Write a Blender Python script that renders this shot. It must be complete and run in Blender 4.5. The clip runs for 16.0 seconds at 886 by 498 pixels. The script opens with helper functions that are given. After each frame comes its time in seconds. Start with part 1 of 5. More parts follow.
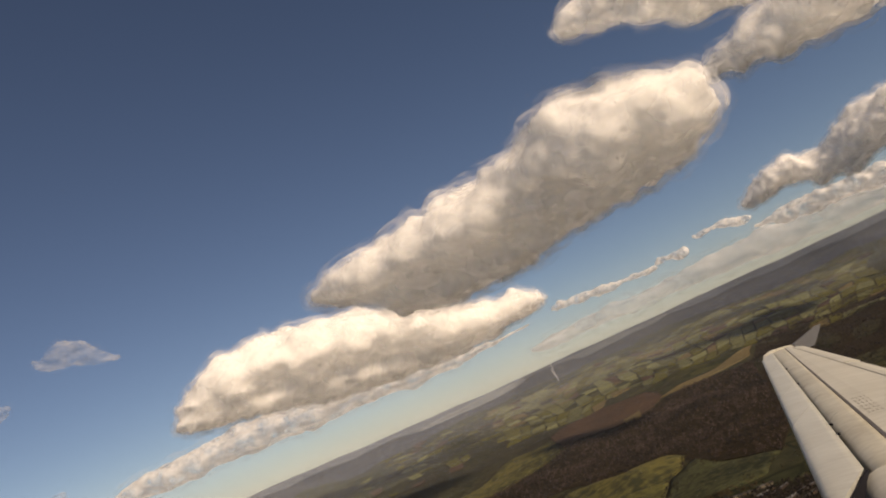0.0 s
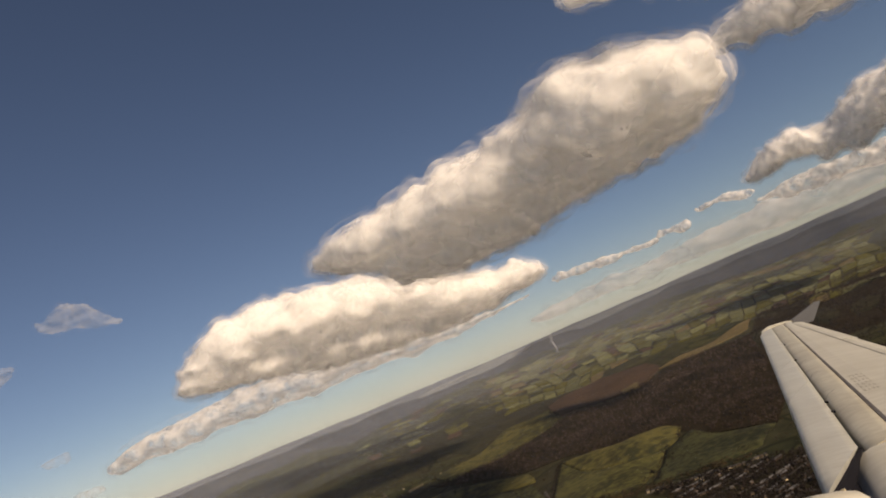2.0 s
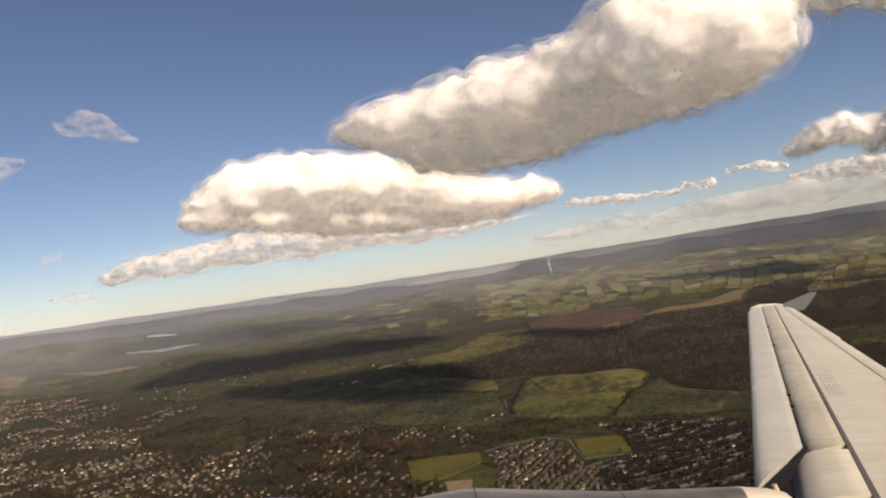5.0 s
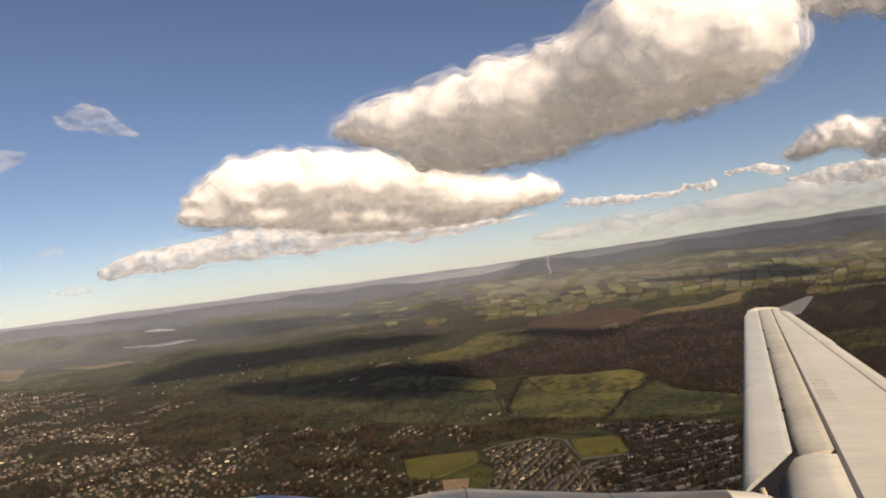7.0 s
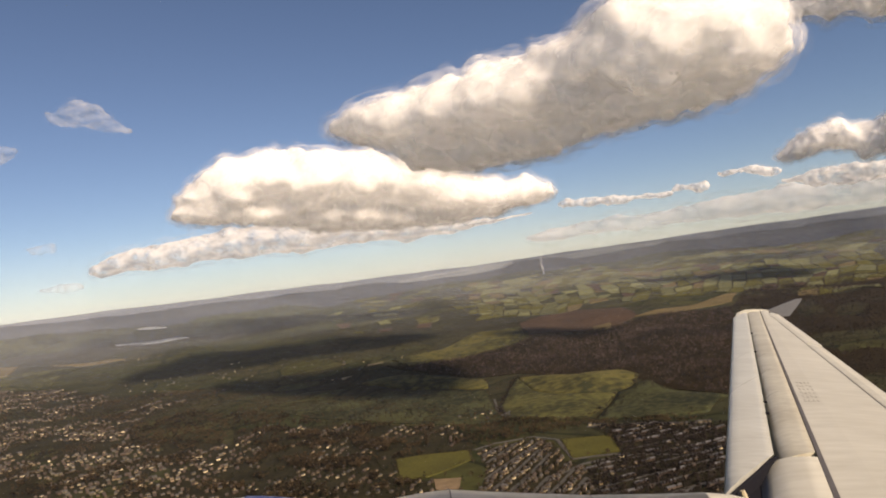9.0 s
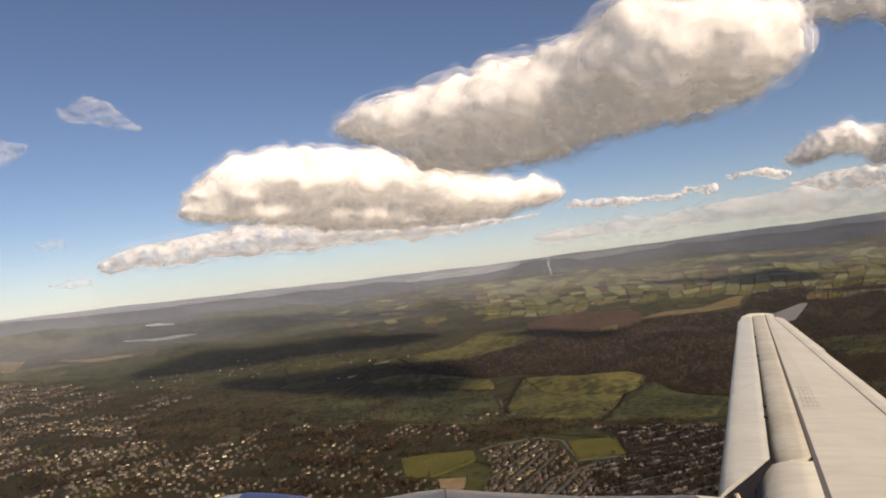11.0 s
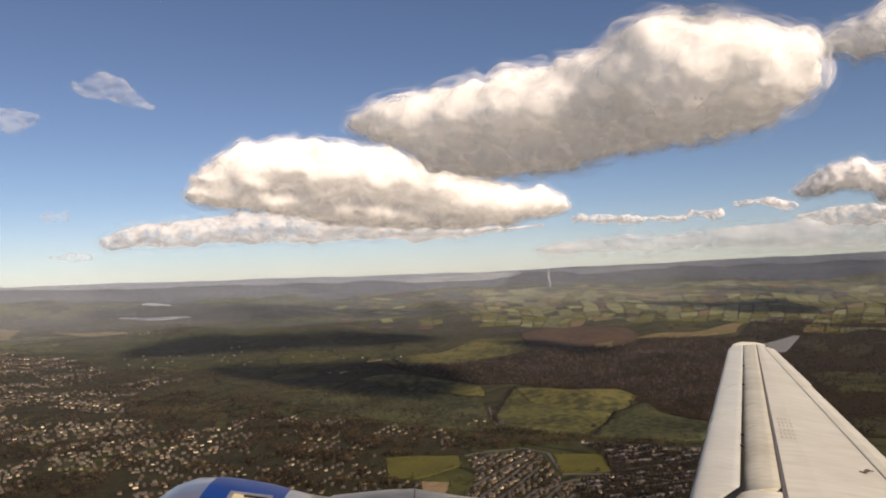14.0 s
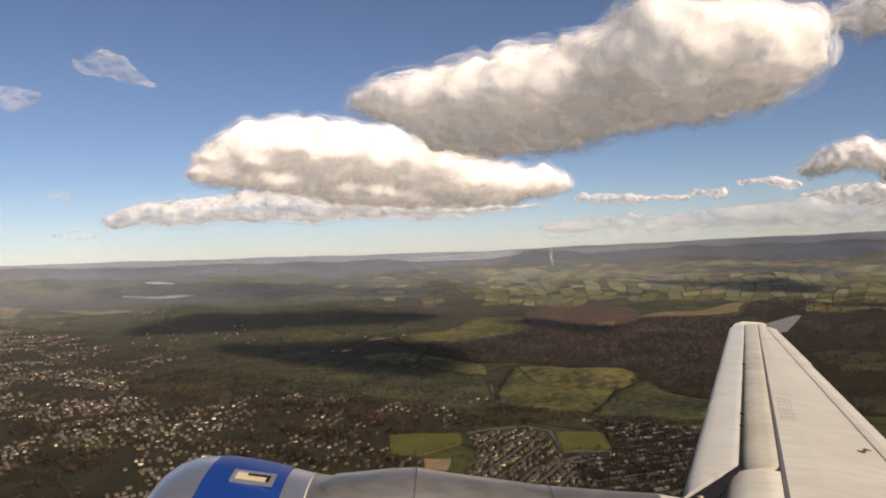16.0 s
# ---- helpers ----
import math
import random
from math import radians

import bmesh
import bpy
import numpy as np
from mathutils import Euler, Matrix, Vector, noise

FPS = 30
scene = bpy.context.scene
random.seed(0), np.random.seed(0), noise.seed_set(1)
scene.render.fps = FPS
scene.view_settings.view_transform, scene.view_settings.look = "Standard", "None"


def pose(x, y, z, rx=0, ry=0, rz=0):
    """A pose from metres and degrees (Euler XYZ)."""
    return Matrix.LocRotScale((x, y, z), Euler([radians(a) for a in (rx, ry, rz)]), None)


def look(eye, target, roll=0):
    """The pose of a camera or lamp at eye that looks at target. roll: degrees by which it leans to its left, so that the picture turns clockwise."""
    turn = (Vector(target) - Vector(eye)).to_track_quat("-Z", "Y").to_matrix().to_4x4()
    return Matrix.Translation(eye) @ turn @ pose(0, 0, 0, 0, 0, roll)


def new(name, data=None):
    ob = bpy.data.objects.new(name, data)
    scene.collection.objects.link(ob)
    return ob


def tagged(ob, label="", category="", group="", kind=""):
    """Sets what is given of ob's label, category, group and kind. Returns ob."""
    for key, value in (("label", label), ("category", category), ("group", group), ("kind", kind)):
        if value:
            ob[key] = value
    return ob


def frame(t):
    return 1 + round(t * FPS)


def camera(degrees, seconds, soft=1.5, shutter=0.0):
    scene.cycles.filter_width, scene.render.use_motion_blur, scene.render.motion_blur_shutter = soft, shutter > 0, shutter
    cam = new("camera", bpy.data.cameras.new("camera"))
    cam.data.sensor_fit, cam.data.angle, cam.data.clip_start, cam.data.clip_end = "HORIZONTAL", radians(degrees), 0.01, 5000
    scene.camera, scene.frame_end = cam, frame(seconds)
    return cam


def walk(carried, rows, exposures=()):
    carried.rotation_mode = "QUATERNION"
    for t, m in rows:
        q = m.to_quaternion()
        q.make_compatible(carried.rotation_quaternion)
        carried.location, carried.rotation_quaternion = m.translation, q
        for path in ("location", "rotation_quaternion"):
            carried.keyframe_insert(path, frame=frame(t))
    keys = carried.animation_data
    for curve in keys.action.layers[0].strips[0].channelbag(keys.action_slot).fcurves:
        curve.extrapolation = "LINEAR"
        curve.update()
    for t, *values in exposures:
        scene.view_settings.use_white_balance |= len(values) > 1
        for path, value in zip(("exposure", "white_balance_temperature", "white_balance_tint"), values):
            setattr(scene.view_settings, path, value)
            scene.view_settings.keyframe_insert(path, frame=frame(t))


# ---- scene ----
ALT = 380.0                       # height of the eye over the town
cam = camera(62.7, 16.0, soft=1.9)
# seconds, the sway of the camera at the cabin window (metres) and its turn (Euler XYZ degrees)
ROWS = [
    (0.0, -0.151, 0.025, -0.122, 102.39, 23.57, 1.22),
    (0.5, -0.147, 0.020, -0.126, 102.42, 23.79, 1.33),
    (1.0, -0.135, 0.029, -0.117, 102.31, 23.81, 1.36),
    (1.5, -0.140, 0.028, -0.114, 101.90, 23.58, 1.27),
    (2.0, -0.128, 0.041, -0.097, 99.94, 22.67, 1.16),
    (2.5, -0.072, 0.084, -0.042, 94.91, 19.91, 3.21),
    (3.0, -0.071, 0.121, -0.014, 92.19, 14.53, 1.31),
    (3.5, -0.082, 0.116, -0.029, 91.95, 10.96, 1.21),
    (4.0, -0.068, 0.105, -0.028, 91.91, 9.69, 1.01),
    (6.5, -0.033, 0.043, -0.011, 91.25, 8.25, 0.54),
    (7.0, -0.022, 0.030, -0.005, 91.48, 8.02, 0.49),
    (7.5, -0.013, 0.015, -0.002, 91.57, 7.91, 0.27),
    (8.0, -0.002, 0.001, -0.000, 91.39, 7.94, 0.18),
    (8.5, 0.013, -0.015, 0.012, 90.97, 7.93, 0.19),
    (9.0, 0.017, -0.029, 0.019, 91.35, 7.66, -0.04),
    (11.5, 0.078, -0.109, 0.030, 91.43, 6.88, 0.69),
    (12.0, 0.093, -0.127, 0.029, 91.62, 6.64, 0.83),
    (12.5, 0.116, -0.149, 0.036, 91.59, 5.74, 0.97),
    (13.0, 0.128, -0.176, 0.033, 91.57, 4.20, 1.44),
    (13.5, 0.114, -0.174, 0.027, 91.80, 2.33, 0.68),
    (14.0, 0.128, -0.177, 0.038, 91.66, 2.39, 0.54),
    (14.5, 0.131, -0.189, 0.036, 91.41, 2.48, 0.49),
    (15.0, 0.151, -0.187, 0.026, 91.79, 2.68, 0.36),
    (15.5, 0.139, -0.193, 0.034, 90.95, 2.49, 0.60),
    (16.0, 0.132, -0.192, 0.052, 90.01, 2.32, 0.73),
]
walk(cam, [(t, pose(x, y, ALT + z, rx, ry, rz)) for t, x, y, z, rx, ry, rz in ROWS],
     exposures=[(t, e + 0.36, k + 720, 19) for t, e, k in ((0.0, 0.02, 8000), (2.0, -0.03, 7900), (2.5, -0.17, 7900), (3.0, 0.0, 7800), (3.5, 0.17, 7700), (4.0, 0.32, 7600), (6.5, 0.48, 7500), (9.0, 0.48, 7400), (12.0, 0.46, 7150), (16.0, 0.46, 7000))])

# ---- light ----
SUN_AZ, SUN_EL = 144.0, 31.0      # degrees clockwise from straight ahead, and above the horizon
world = bpy.data.worlds.new("sky")
scene.world = world
world.use_nodes = True
wn = world.node_tree.nodes
sky = wn.new("ShaderNodeTexSky")
sky.sky_type = "NISHITA"
sky.sun_disc = False
sky.sun_elevation = radians(SUN_EL)
sky.sun_rotation = radians(SUN_AZ)
sky.altitude = 400
sky.air_density = 0.75
sky.dust_density = 0.15
sky.ozone_density = 5.0
wn["Background"].inputs["Strength"].default_value = 0.053
world.node_tree.links.new(sky.outputs[0], wn["Background"].inputs[0])
sun_data = bpy.data.lights.new("sun", "SUN")
sun_data.energy, sun_data.angle, sun_data.color = 4.3, radians(4.0), (1.0, 0.92, 0.80)
sun = new("sun", sun_data)
sa, se = radians(SUN_AZ), radians(SUN_EL)
sun.matrix_world = look((0, 0, 900), Vector((0, 0, 900)) - Vector((math.sin(sa) * math.cos(se), math.cos(sa) * math.cos(se), math.sin(se))))


# ---- materials ----
def material(name, color, rough=0.8, metal=0.0, vary=0.15, scale=1.0, bump=0.0, second=None, per_object=0.0, coords="Object", spec=0.5, skew=1.0, streak=None, ramp_at=(0.36, 0.64)):
    """A base colour that wavers at two scales, with fine relief."""
    m = bpy.data.materials.new(name)
    m.use_nodes = True
    n, l = m.node_tree.nodes, m.node_tree.links
    b = n["Principled BSDF"]
    b.inputs["Roughness"].default_value = rough
    b.inputs["Metallic"].default_value = metal
    b.inputs["Specular IOR Level"].default_value = spec
    co = n.new("ShaderNodeTexCoord")
    big, small = n.new("ShaderNodeTexNoise"), n.new("ShaderNodeTexNoise")
    big.inputs["Scale"].default_value, small.inputs["Scale"].default_value = scale, scale * 9
    big.inputs["Detail"].default_value, small.inputs["Detail"].default_value = 4, 3
    source = co.outputs[coords]
    if streak:
        # drawn out along one way, as rain and air draw dirt
        draw = n.new("ShaderNodeVectorMath")
        draw.operation = "MULTIPLY"
        draw.inputs[1].default_value = streak
        l.new(source, draw.inputs[0])
        source = draw.outputs[0]
    for t in (big, small):
        l.new(source, t.inputs["Vector"])
    add = n.new("ShaderNodeMath")
    add.operation = "MULTIPLY_ADD"
    add.inputs[1].default_value = 0.5
    l.new(small.outputs[0], add.inputs[0])
    half = n.new("ShaderNodeMath")
    half.operation = "MULTIPLY"
    half.inputs[1].default_value = 0.5
    l.new(big.outputs[0], half.inputs[0])
    l.new(half.outputs[0], add.inputs[2])
    ramp = n.new("ShaderNodeValToRGB")
    lo = second if second else tuple(c * (1 - vary) for c in color)
    hi = color if second else tuple(min(1, c * (1 + vary)) for c in color)
    ramp.color_ramp.elements[0].position, ramp.color_ramp.elements[1].position = ramp_at
    ramp.color_ramp.elements[0].color, ramp.color_ramp.elements[1].color = (*lo, 1), (*hi, 1)
    l.new(add.outputs[0], ramp.inputs[0])
    out = ramp.outputs[0]
    if per_object:
        # each object and each loose piece has a shade of its own
        info, geo, wrap = n.new("ShaderNodeObjectInfo"), n.new("ShaderNodeNewGeometry"), n.new("ShaderNodeMath")
        total = n.new("ShaderNodeMath")
        wrap.operation = "FRACT"
        l.new(info.outputs["Random"], total.inputs[0])
        l.new(geo.outputs["Random Per Island"], total.inputs[1])
        l.new(total.outputs[0], wrap.inputs[0])
        hsv = n.new("ShaderNodeHueSaturation")
        mp = n.new("ShaderNodeMapRange")
        mp.inputs["To Min"].default_value, mp.inputs["To Max"].default_value = 1 - per_object, 1 + per_object * 0.6
        power = n.new("ShaderNodeMath")
        power.operation = "POWER"
        power.inputs[1].default_value = skew
        l.new(wrap.outputs[0], power.inputs[0])
        l.new(power.outputs[0], mp.inputs["Value"])
        l.new(mp.outputs[0], hsv.inputs["Value"])
        l.new(out, hsv.inputs["Color"])
        out = hsv.outputs[0]
    l.new(out, b.inputs["Base Color"])
    if bump:
        bp = n.new("ShaderNodeBump")
        bp.inputs["Strength"].default_value = bump
        bp.inputs["Distance"].default_value = 0.02 / scale
        l.new(small.outputs[0], bp.inputs["Height"])
        l.new(bp.outputs[0], b.inputs["Normal"])
    return m


def land_material(name, rows, rough=0.95):
    """Farmland: a patchwork of fields with dark hedges, read from the plan in kilometres that the ground carries."""
    m = bpy.data.materials.new(name)
    m.use_nodes = True
    n, l = m.node_tree.nodes, m.node_tree.links
    b = n["Principled BSDF"]
    b.inputs["Roughness"].default_value = rough
    b.inputs["Specular IOR Level"].default_value = 0.1
    at = n.new("ShaderNodeAttribute")
    at.attribute_name = "plan"
    warp = n.new("ShaderNodeTexNoise")
    warp.inputs["Scale"].default_value = 1.6
    mixv = n.new("ShaderNodeVectorMath")
    mixv.operation = "MULTIPLY_ADD"
    mixv.inputs[1].default_value = (0.35, 0.35, 0.0)
    l.new(at.outputs["Vector"], warp.inputs["Vector"])
    l.new(warp.outputs["Color"], mixv.inputs[0])
    l.new(at.outputs["Vector"], mixv.inputs[2])
    cells, edges = n.new("ShaderNodeTexVoronoi"), n.new("ShaderNodeTexVoronoi")
    edges.feature = "DISTANCE_TO_EDGE"
    for v in (cells, edges):
        v.voronoi_dimensions = "2D"
        v.inputs["Scale"].default_value = rows["cells"]
        l.new(mixv.outputs[0], v.inputs["Vector"])
    sep = n.new("ShaderNodeSeparateColor")
    l.new(cells.outputs["Color"], sep.inputs[0])
    ramp = n.new("ShaderNodeValToRGB")
    cr = ramp.color_ramp
    cols = rows["colors"]
    while len(cr.elements) < len(cols):
        cr.elements.new(0.5)
    for i, c in enumerate(cols):
        cr.elements[i].position = i / (len(cols) - 1)
        cr.elements[i].color = (*c, 1)
    l.new(sep.outputs[0], ramp.inputs[0])
    # rough ground and scrub between the fields
    region = n.new("ShaderNodeTexNoise")
    region.inputs["Scale"].default_value = rows["region"]
    region.inputs["Detail"].default_value = 5
    l.new(at.outputs["Vector"], region.inputs["Vector"])
    rr = n.new("ShaderNodeValToRGB")
    rr.color_ramp.elements[0].position, rr.color_ramp.elements[1].position = rows["from"], rows["to"]
    l.new(region.outputs[0], rr.inputs[0])
    mix = n.new("ShaderNodeMix")
    mix.data_type = "RGBA"
    l.new(rr.outputs[0], mix.inputs["Factor"])
    l.new(ramp.outputs[0], mix.inputs["A"])
    mix.inputs["B"].default_value = (*rows["rough"], 1)
    grain = n.new("ShaderNodeTexNoise")
    grain.inputs["Scale"].default_value = 22
    grain.inputs["Detail"].default_value = 6
    l.new(at.outputs["Vector"], grain.inputs["Vector"])
    gm = n.new("ShaderNodeMapRange")
    gm.inputs["From Min"].default_value, gm.inputs["From Max"].default_value = 0.3, 0.7
    gm.inputs["To Min"].default_value, gm.inputs["To Max"].default_value = 0.55, 1.4
    l.new(grain.outputs[0], gm.inputs["Value"])
    hsv = n.new("ShaderNodeHueSaturation")
    l.new(gm.outputs[0], hsv.inputs["Value"])
    l.new(mix.outputs["Result"], hsv.inputs["Color"])
    hedge = n.new("ShaderNodeMapRange")
    hedge.inputs["From Min"].default_value, hedge.inputs["From Max"].default_value = 0.02, 0.05
    l.new(edges.outputs["Distance"], hedge.inputs["Value"])
    hm = n.new("ShaderNodeMix")
    hm.data_type = "RGBA"
    hm.inputs["A"].default_value = (*rows["hedge"], 1)
    l.new(hedge.outputs[0], hm.inputs["Factor"])
    l.new(hsv.outputs[0], hm.inputs["B"])
    l.new(hm.outputs["Result"], b.inputs["Base Color"])
    return m


M_LAND = land_material("farmland", dict(cells=5.0, colors=[(0.0194, 0.0243, 0.0091), (0.0301, 0.0345, 0.0110), (0.0212, 0.0223, 0.0101), (0.0398, 0.0421, 0.0129), (0.0242, 0.0243, 0.0110), (0.0476, 0.0454, 0.0166)],
                                        region=0.35, **{"from": 0.44, "to": 0.6}, rough=(0.0194, 0.0179, 0.0101), hedge=(0.0097, 0.0111, 0.0045)))
# the three farther grounds: haze is tinted into these base colours, paler with distance
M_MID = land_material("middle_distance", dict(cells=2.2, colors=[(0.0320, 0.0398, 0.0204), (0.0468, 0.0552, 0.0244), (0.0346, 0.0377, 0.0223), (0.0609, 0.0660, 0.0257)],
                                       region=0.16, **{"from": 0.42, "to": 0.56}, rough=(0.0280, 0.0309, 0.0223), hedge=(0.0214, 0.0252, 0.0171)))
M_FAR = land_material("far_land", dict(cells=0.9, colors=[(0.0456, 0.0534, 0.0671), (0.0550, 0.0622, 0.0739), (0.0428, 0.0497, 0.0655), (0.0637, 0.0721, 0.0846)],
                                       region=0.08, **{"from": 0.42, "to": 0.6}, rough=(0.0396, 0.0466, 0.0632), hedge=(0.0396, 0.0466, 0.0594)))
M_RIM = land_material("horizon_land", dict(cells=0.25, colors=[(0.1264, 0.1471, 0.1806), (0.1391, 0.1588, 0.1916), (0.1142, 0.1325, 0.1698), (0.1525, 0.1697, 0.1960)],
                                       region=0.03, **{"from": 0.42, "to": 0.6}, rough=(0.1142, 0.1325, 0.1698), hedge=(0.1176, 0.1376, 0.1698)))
# the waters' pale base colours stand in for the sky they reflect
M_SEA = material("sea_lough_water", (0.150, 0.172, 0.195), 0.45, vary=0.06, scale=0.002)
M_LOUGH = material("lough_water", (0.3040, 0.3296, 0.3520), 0.45, vary=0.06, scale=0.002)
M_PASTURE = material("pasture", (0.086, 0.078, 0.024), 0.95, scale=0.0042, spec=0.1, second=(0.024, 0.026, 0.012), ramp_at=(0.42, 0.58))
M_ROUGH = material("rough_pasture", (0.044, 0.048, 0.020), 0.95, scale=0.007, spec=0.1, second=(0.013, 0.015, 0.008), ramp_at=(0.42, 0.58))
# a dimmed copy of the pasture; puts shading into the lower hillside's colour
M_DIM_PASTURE = material("lower_pasture", (0.070, 0.068, 0.022), 0.95, scale=0.006, spec=0.1, second=(0.022, 0.024, 0.011), ramp_at=(0.42, 0.58))
M_GREYROOF = material("grey_roof", (0.0553, 0.0559, 0.0598), 0.5, vary=0.2, scale=0.5, per_object=0.6)
M_LEA = material("bright_pasture", (0.1206, 0.1244, 0.0563), 0.95, scale=0.006, spec=0.1, second=(0.0776, 0.0822, 0.0415), per_object=0.35)
M_TURF = material("mown_turf", (0.0692, 0.0656, 0.0146), 0.95, scale=0.014, spec=0.1, second=(0.0474, 0.0455, 0.0112))
M_STUBBLE = material("stubble", (0.1076, 0.0828, 0.0401), 0.95, scale=0.02, spec=0.1, second=(0.0749, 0.0589, 0.0284))
M_MOOR = material("moor", (0.0598, 0.0373, 0.0254), 0.95, scale=0.01, spec=0.1, second=(0.0368, 0.0248, 0.0179))
M_SOIL = material("bare_soil", (0.150, 0.109, 0.068), 0.95, vary=0.2, scale=0.05, spec=0.1)
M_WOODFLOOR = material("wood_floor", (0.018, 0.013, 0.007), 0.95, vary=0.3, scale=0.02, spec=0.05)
M_GARDEN = material("gardens", (0.0264, 0.0230, 0.0104), 0.95, scale=0.016, second=(0.0092, 0.0083, 0.0046), spec=0.1)
M_ROAD = material("asphalt", (0.036, 0.034, 0.031), 0.85, vary=0.25, scale=0.05)
M_BARK = material("bark", (0.05, 0.04, 0.03), 0.9, vary=0.3, scale=1.2)
M_TWIG = material("bare_twigs", (0.0780, 0.0540, 0.0300), 0.95, second=(0.0190, 0.0150, 0.0100), scale=0.012, per_object=0.6, spec=0.05, ramp_at=(0.42, 0.58))
M_GREYTWIG = material("grey_brown_twigs", (0.0987, 0.0741, 0.0647), 0.95, second=(0.0206, 0.0176, 0.0179), scale=0.0045, per_object=0.6, spec=0.05, ramp_at=(0.42, 0.58))
M_LEAF = material("evergreen_leaves", (0.024, 0.028, 0.012), 0.9, second=(0.012, 0.014, 0.007), scale=0.05, per_object=0.5, spec=0.1)
# twigs darkened in place of cloud shade; dark hedges and thickets share them
M_DARKTWIG = material("dark_twigs", (0.0410, 0.0320, 0.0279), 0.95, second=(0.0180, 0.0148, 0.0139), scale=0.004, per_object=0.6, spec=0.05)
M_WHITE = material("white_plaster", (0.4296, 0.3520, 0.2162), 0.8, vary=0.06, scale=0.4, per_object=0.85, skew=3.5)
M_CREAM = material("cream_plaster", (0.1584, 0.1163, 0.0653), 0.85, vary=0.08, scale=0.4, per_object=0.7, skew=1.6)
M_BRICK = material("red_brick", (0.0525, 0.0345, 0.0232), 0.9, vary=0.12, scale=0.5, per_object=0.6)
M_SLATE = material("slate_roof", (0.042, 0.040, 0.040), 0.6, vary=0.2, scale=0.5, per_object=0.6)
M_TILE = material("tile_roof", (0.0406, 0.0300, 0.0229), 0.75, vary=0.2, scale=0.5, per_object=0.6)
M_FENCE = material("grey_fence_paint", (0.0715, 0.0773, 0.0888), 0.5, vary=0.1, scale=3)
M_PAINT = material("pale_wing_paint", (0.455, 0.450, 0.395), 0.38, scale=0.9, bump=0.015, second=(0.360, 0.352, 0.300), streak=(1.6, 0.35, 1.0))
M_SLAT = material("grey_slat_paint", (0.395, 0.405, 0.375), 0.30, scale=1.3, bump=0.015, second=(0.300, 0.302, 0.272), streak=(1.8, 0.5, 1.0))
M_NOSE = material("worn_nose_paint", (0.420, 0.405, 0.330), 0.32, scale=1.5, bump=0.02, second=(0.270, 0.245, 0.180), streak=(1.4, 0.6, 1.0))
M_SEAL = material("dark_seal", (0.065, 0.06, 0.062), 0.6, vary=0.15, scale=2)
M_DARK = material("dark_gap", (0.008, 0.008, 0.012), 0.85, vary=0.2, scale=2, spec=0.15)
M_MARK = material("grey_lettering", (0.2328, 0.2254, 0.1958), 0.5, vary=0.05, scale=3)
M_STENCIL = material("faded_lettering", (0.315, 0.305, 0.265), 0.5, vary=0.05, scale=3)
M_RED = material("red_brown_lettering", (0.12, 0.055, 0.035), 0.5, vary=0.05, scale=3)
M_BLUE = material("blue_cowl_paint", (0.002, 0.026, 0.15), 0.42, vary=0.08, scale=1.5)
M_LIP = material("polished_lip", (0.465, 0.473, 0.488), 0.3, metal=0.85, vary=0.06, scale=2)
M_COWL = material("bare_metal_cowl", (0.42, 0.40, 0.35), 0.30, metal=0.8, scale=1.6, bump=0.03, second=(0.24, 0.23, 0.20), streak=(1.0, 0.5, 2.0))
M_VENT = material("tan_vent_lining", (0.375, 0.323, 0.210), 0.6, vary=0.1, scale=6)
M_STEEL = material("steel_frame", (0.338, 0.345, 0.352), 0.4, metal=0.7, vary=0.08, scale=5)


def cloud_material(name, color, see=0.0, grain=0.0, torn=0.25):
    """White scattering stuff. see: how much shows through; grain: metres of the soft gaps in it."""
    m = bpy.data.materials.new(name)
    m.use_nodes = True
    n, l = m.node_tree.nodes, m.node_tree.links
    n.remove(n["Principled BSDF"])
    a, b, mix = n.new("ShaderNodeBsdfDiffuse"), n.new("ShaderNodeBsdfTranslucent"), n.new("ShaderNodeMixShader")
    a.inputs[0].default_value = b.inputs[0].default_value = (*color, 1)
    mix.inputs[0].default_value = 0.60
    l.new(a.outputs[0], mix.inputs[1])
    l.new(b.outputs[0], mix.inputs[2])
    clear, last = n.new("ShaderNodeBsdfTransparent"), n.new("ShaderNodeMixShader")
    last.inputs[0].default_value = 1 - see
    if grain:
        co, tex, mp = n.new("ShaderNodeTexCoord"), n.new("ShaderNodeTexNoise"), n.new("ShaderNodeMapRange")
        tex.inputs["Scale"].default_value = 1 / grain
        tex.inputs["Detail"].default_value = 2.5
        mp.inputs["From Min"].default_value, mp.inputs["From Max"].default_value = torn, torn + 0.48
        mp.inputs["To Max"].default_value = 1 - see
        mp.interpolation_type = "SMOOTHSTEP"
        l.new(co.outputs["Object"], tex.inputs["Vector"])
        l.new(tex.outputs[0], mp.inputs["Value"])
        l.new(mp.outputs[0], last.inputs[0])
    l.new(clear.outputs[0], last.inputs[1])
    l.new(mix.outputs[0], last.inputs[2])
    l.new(last.outputs[0], n["Material Output"].inputs[0])
    return m


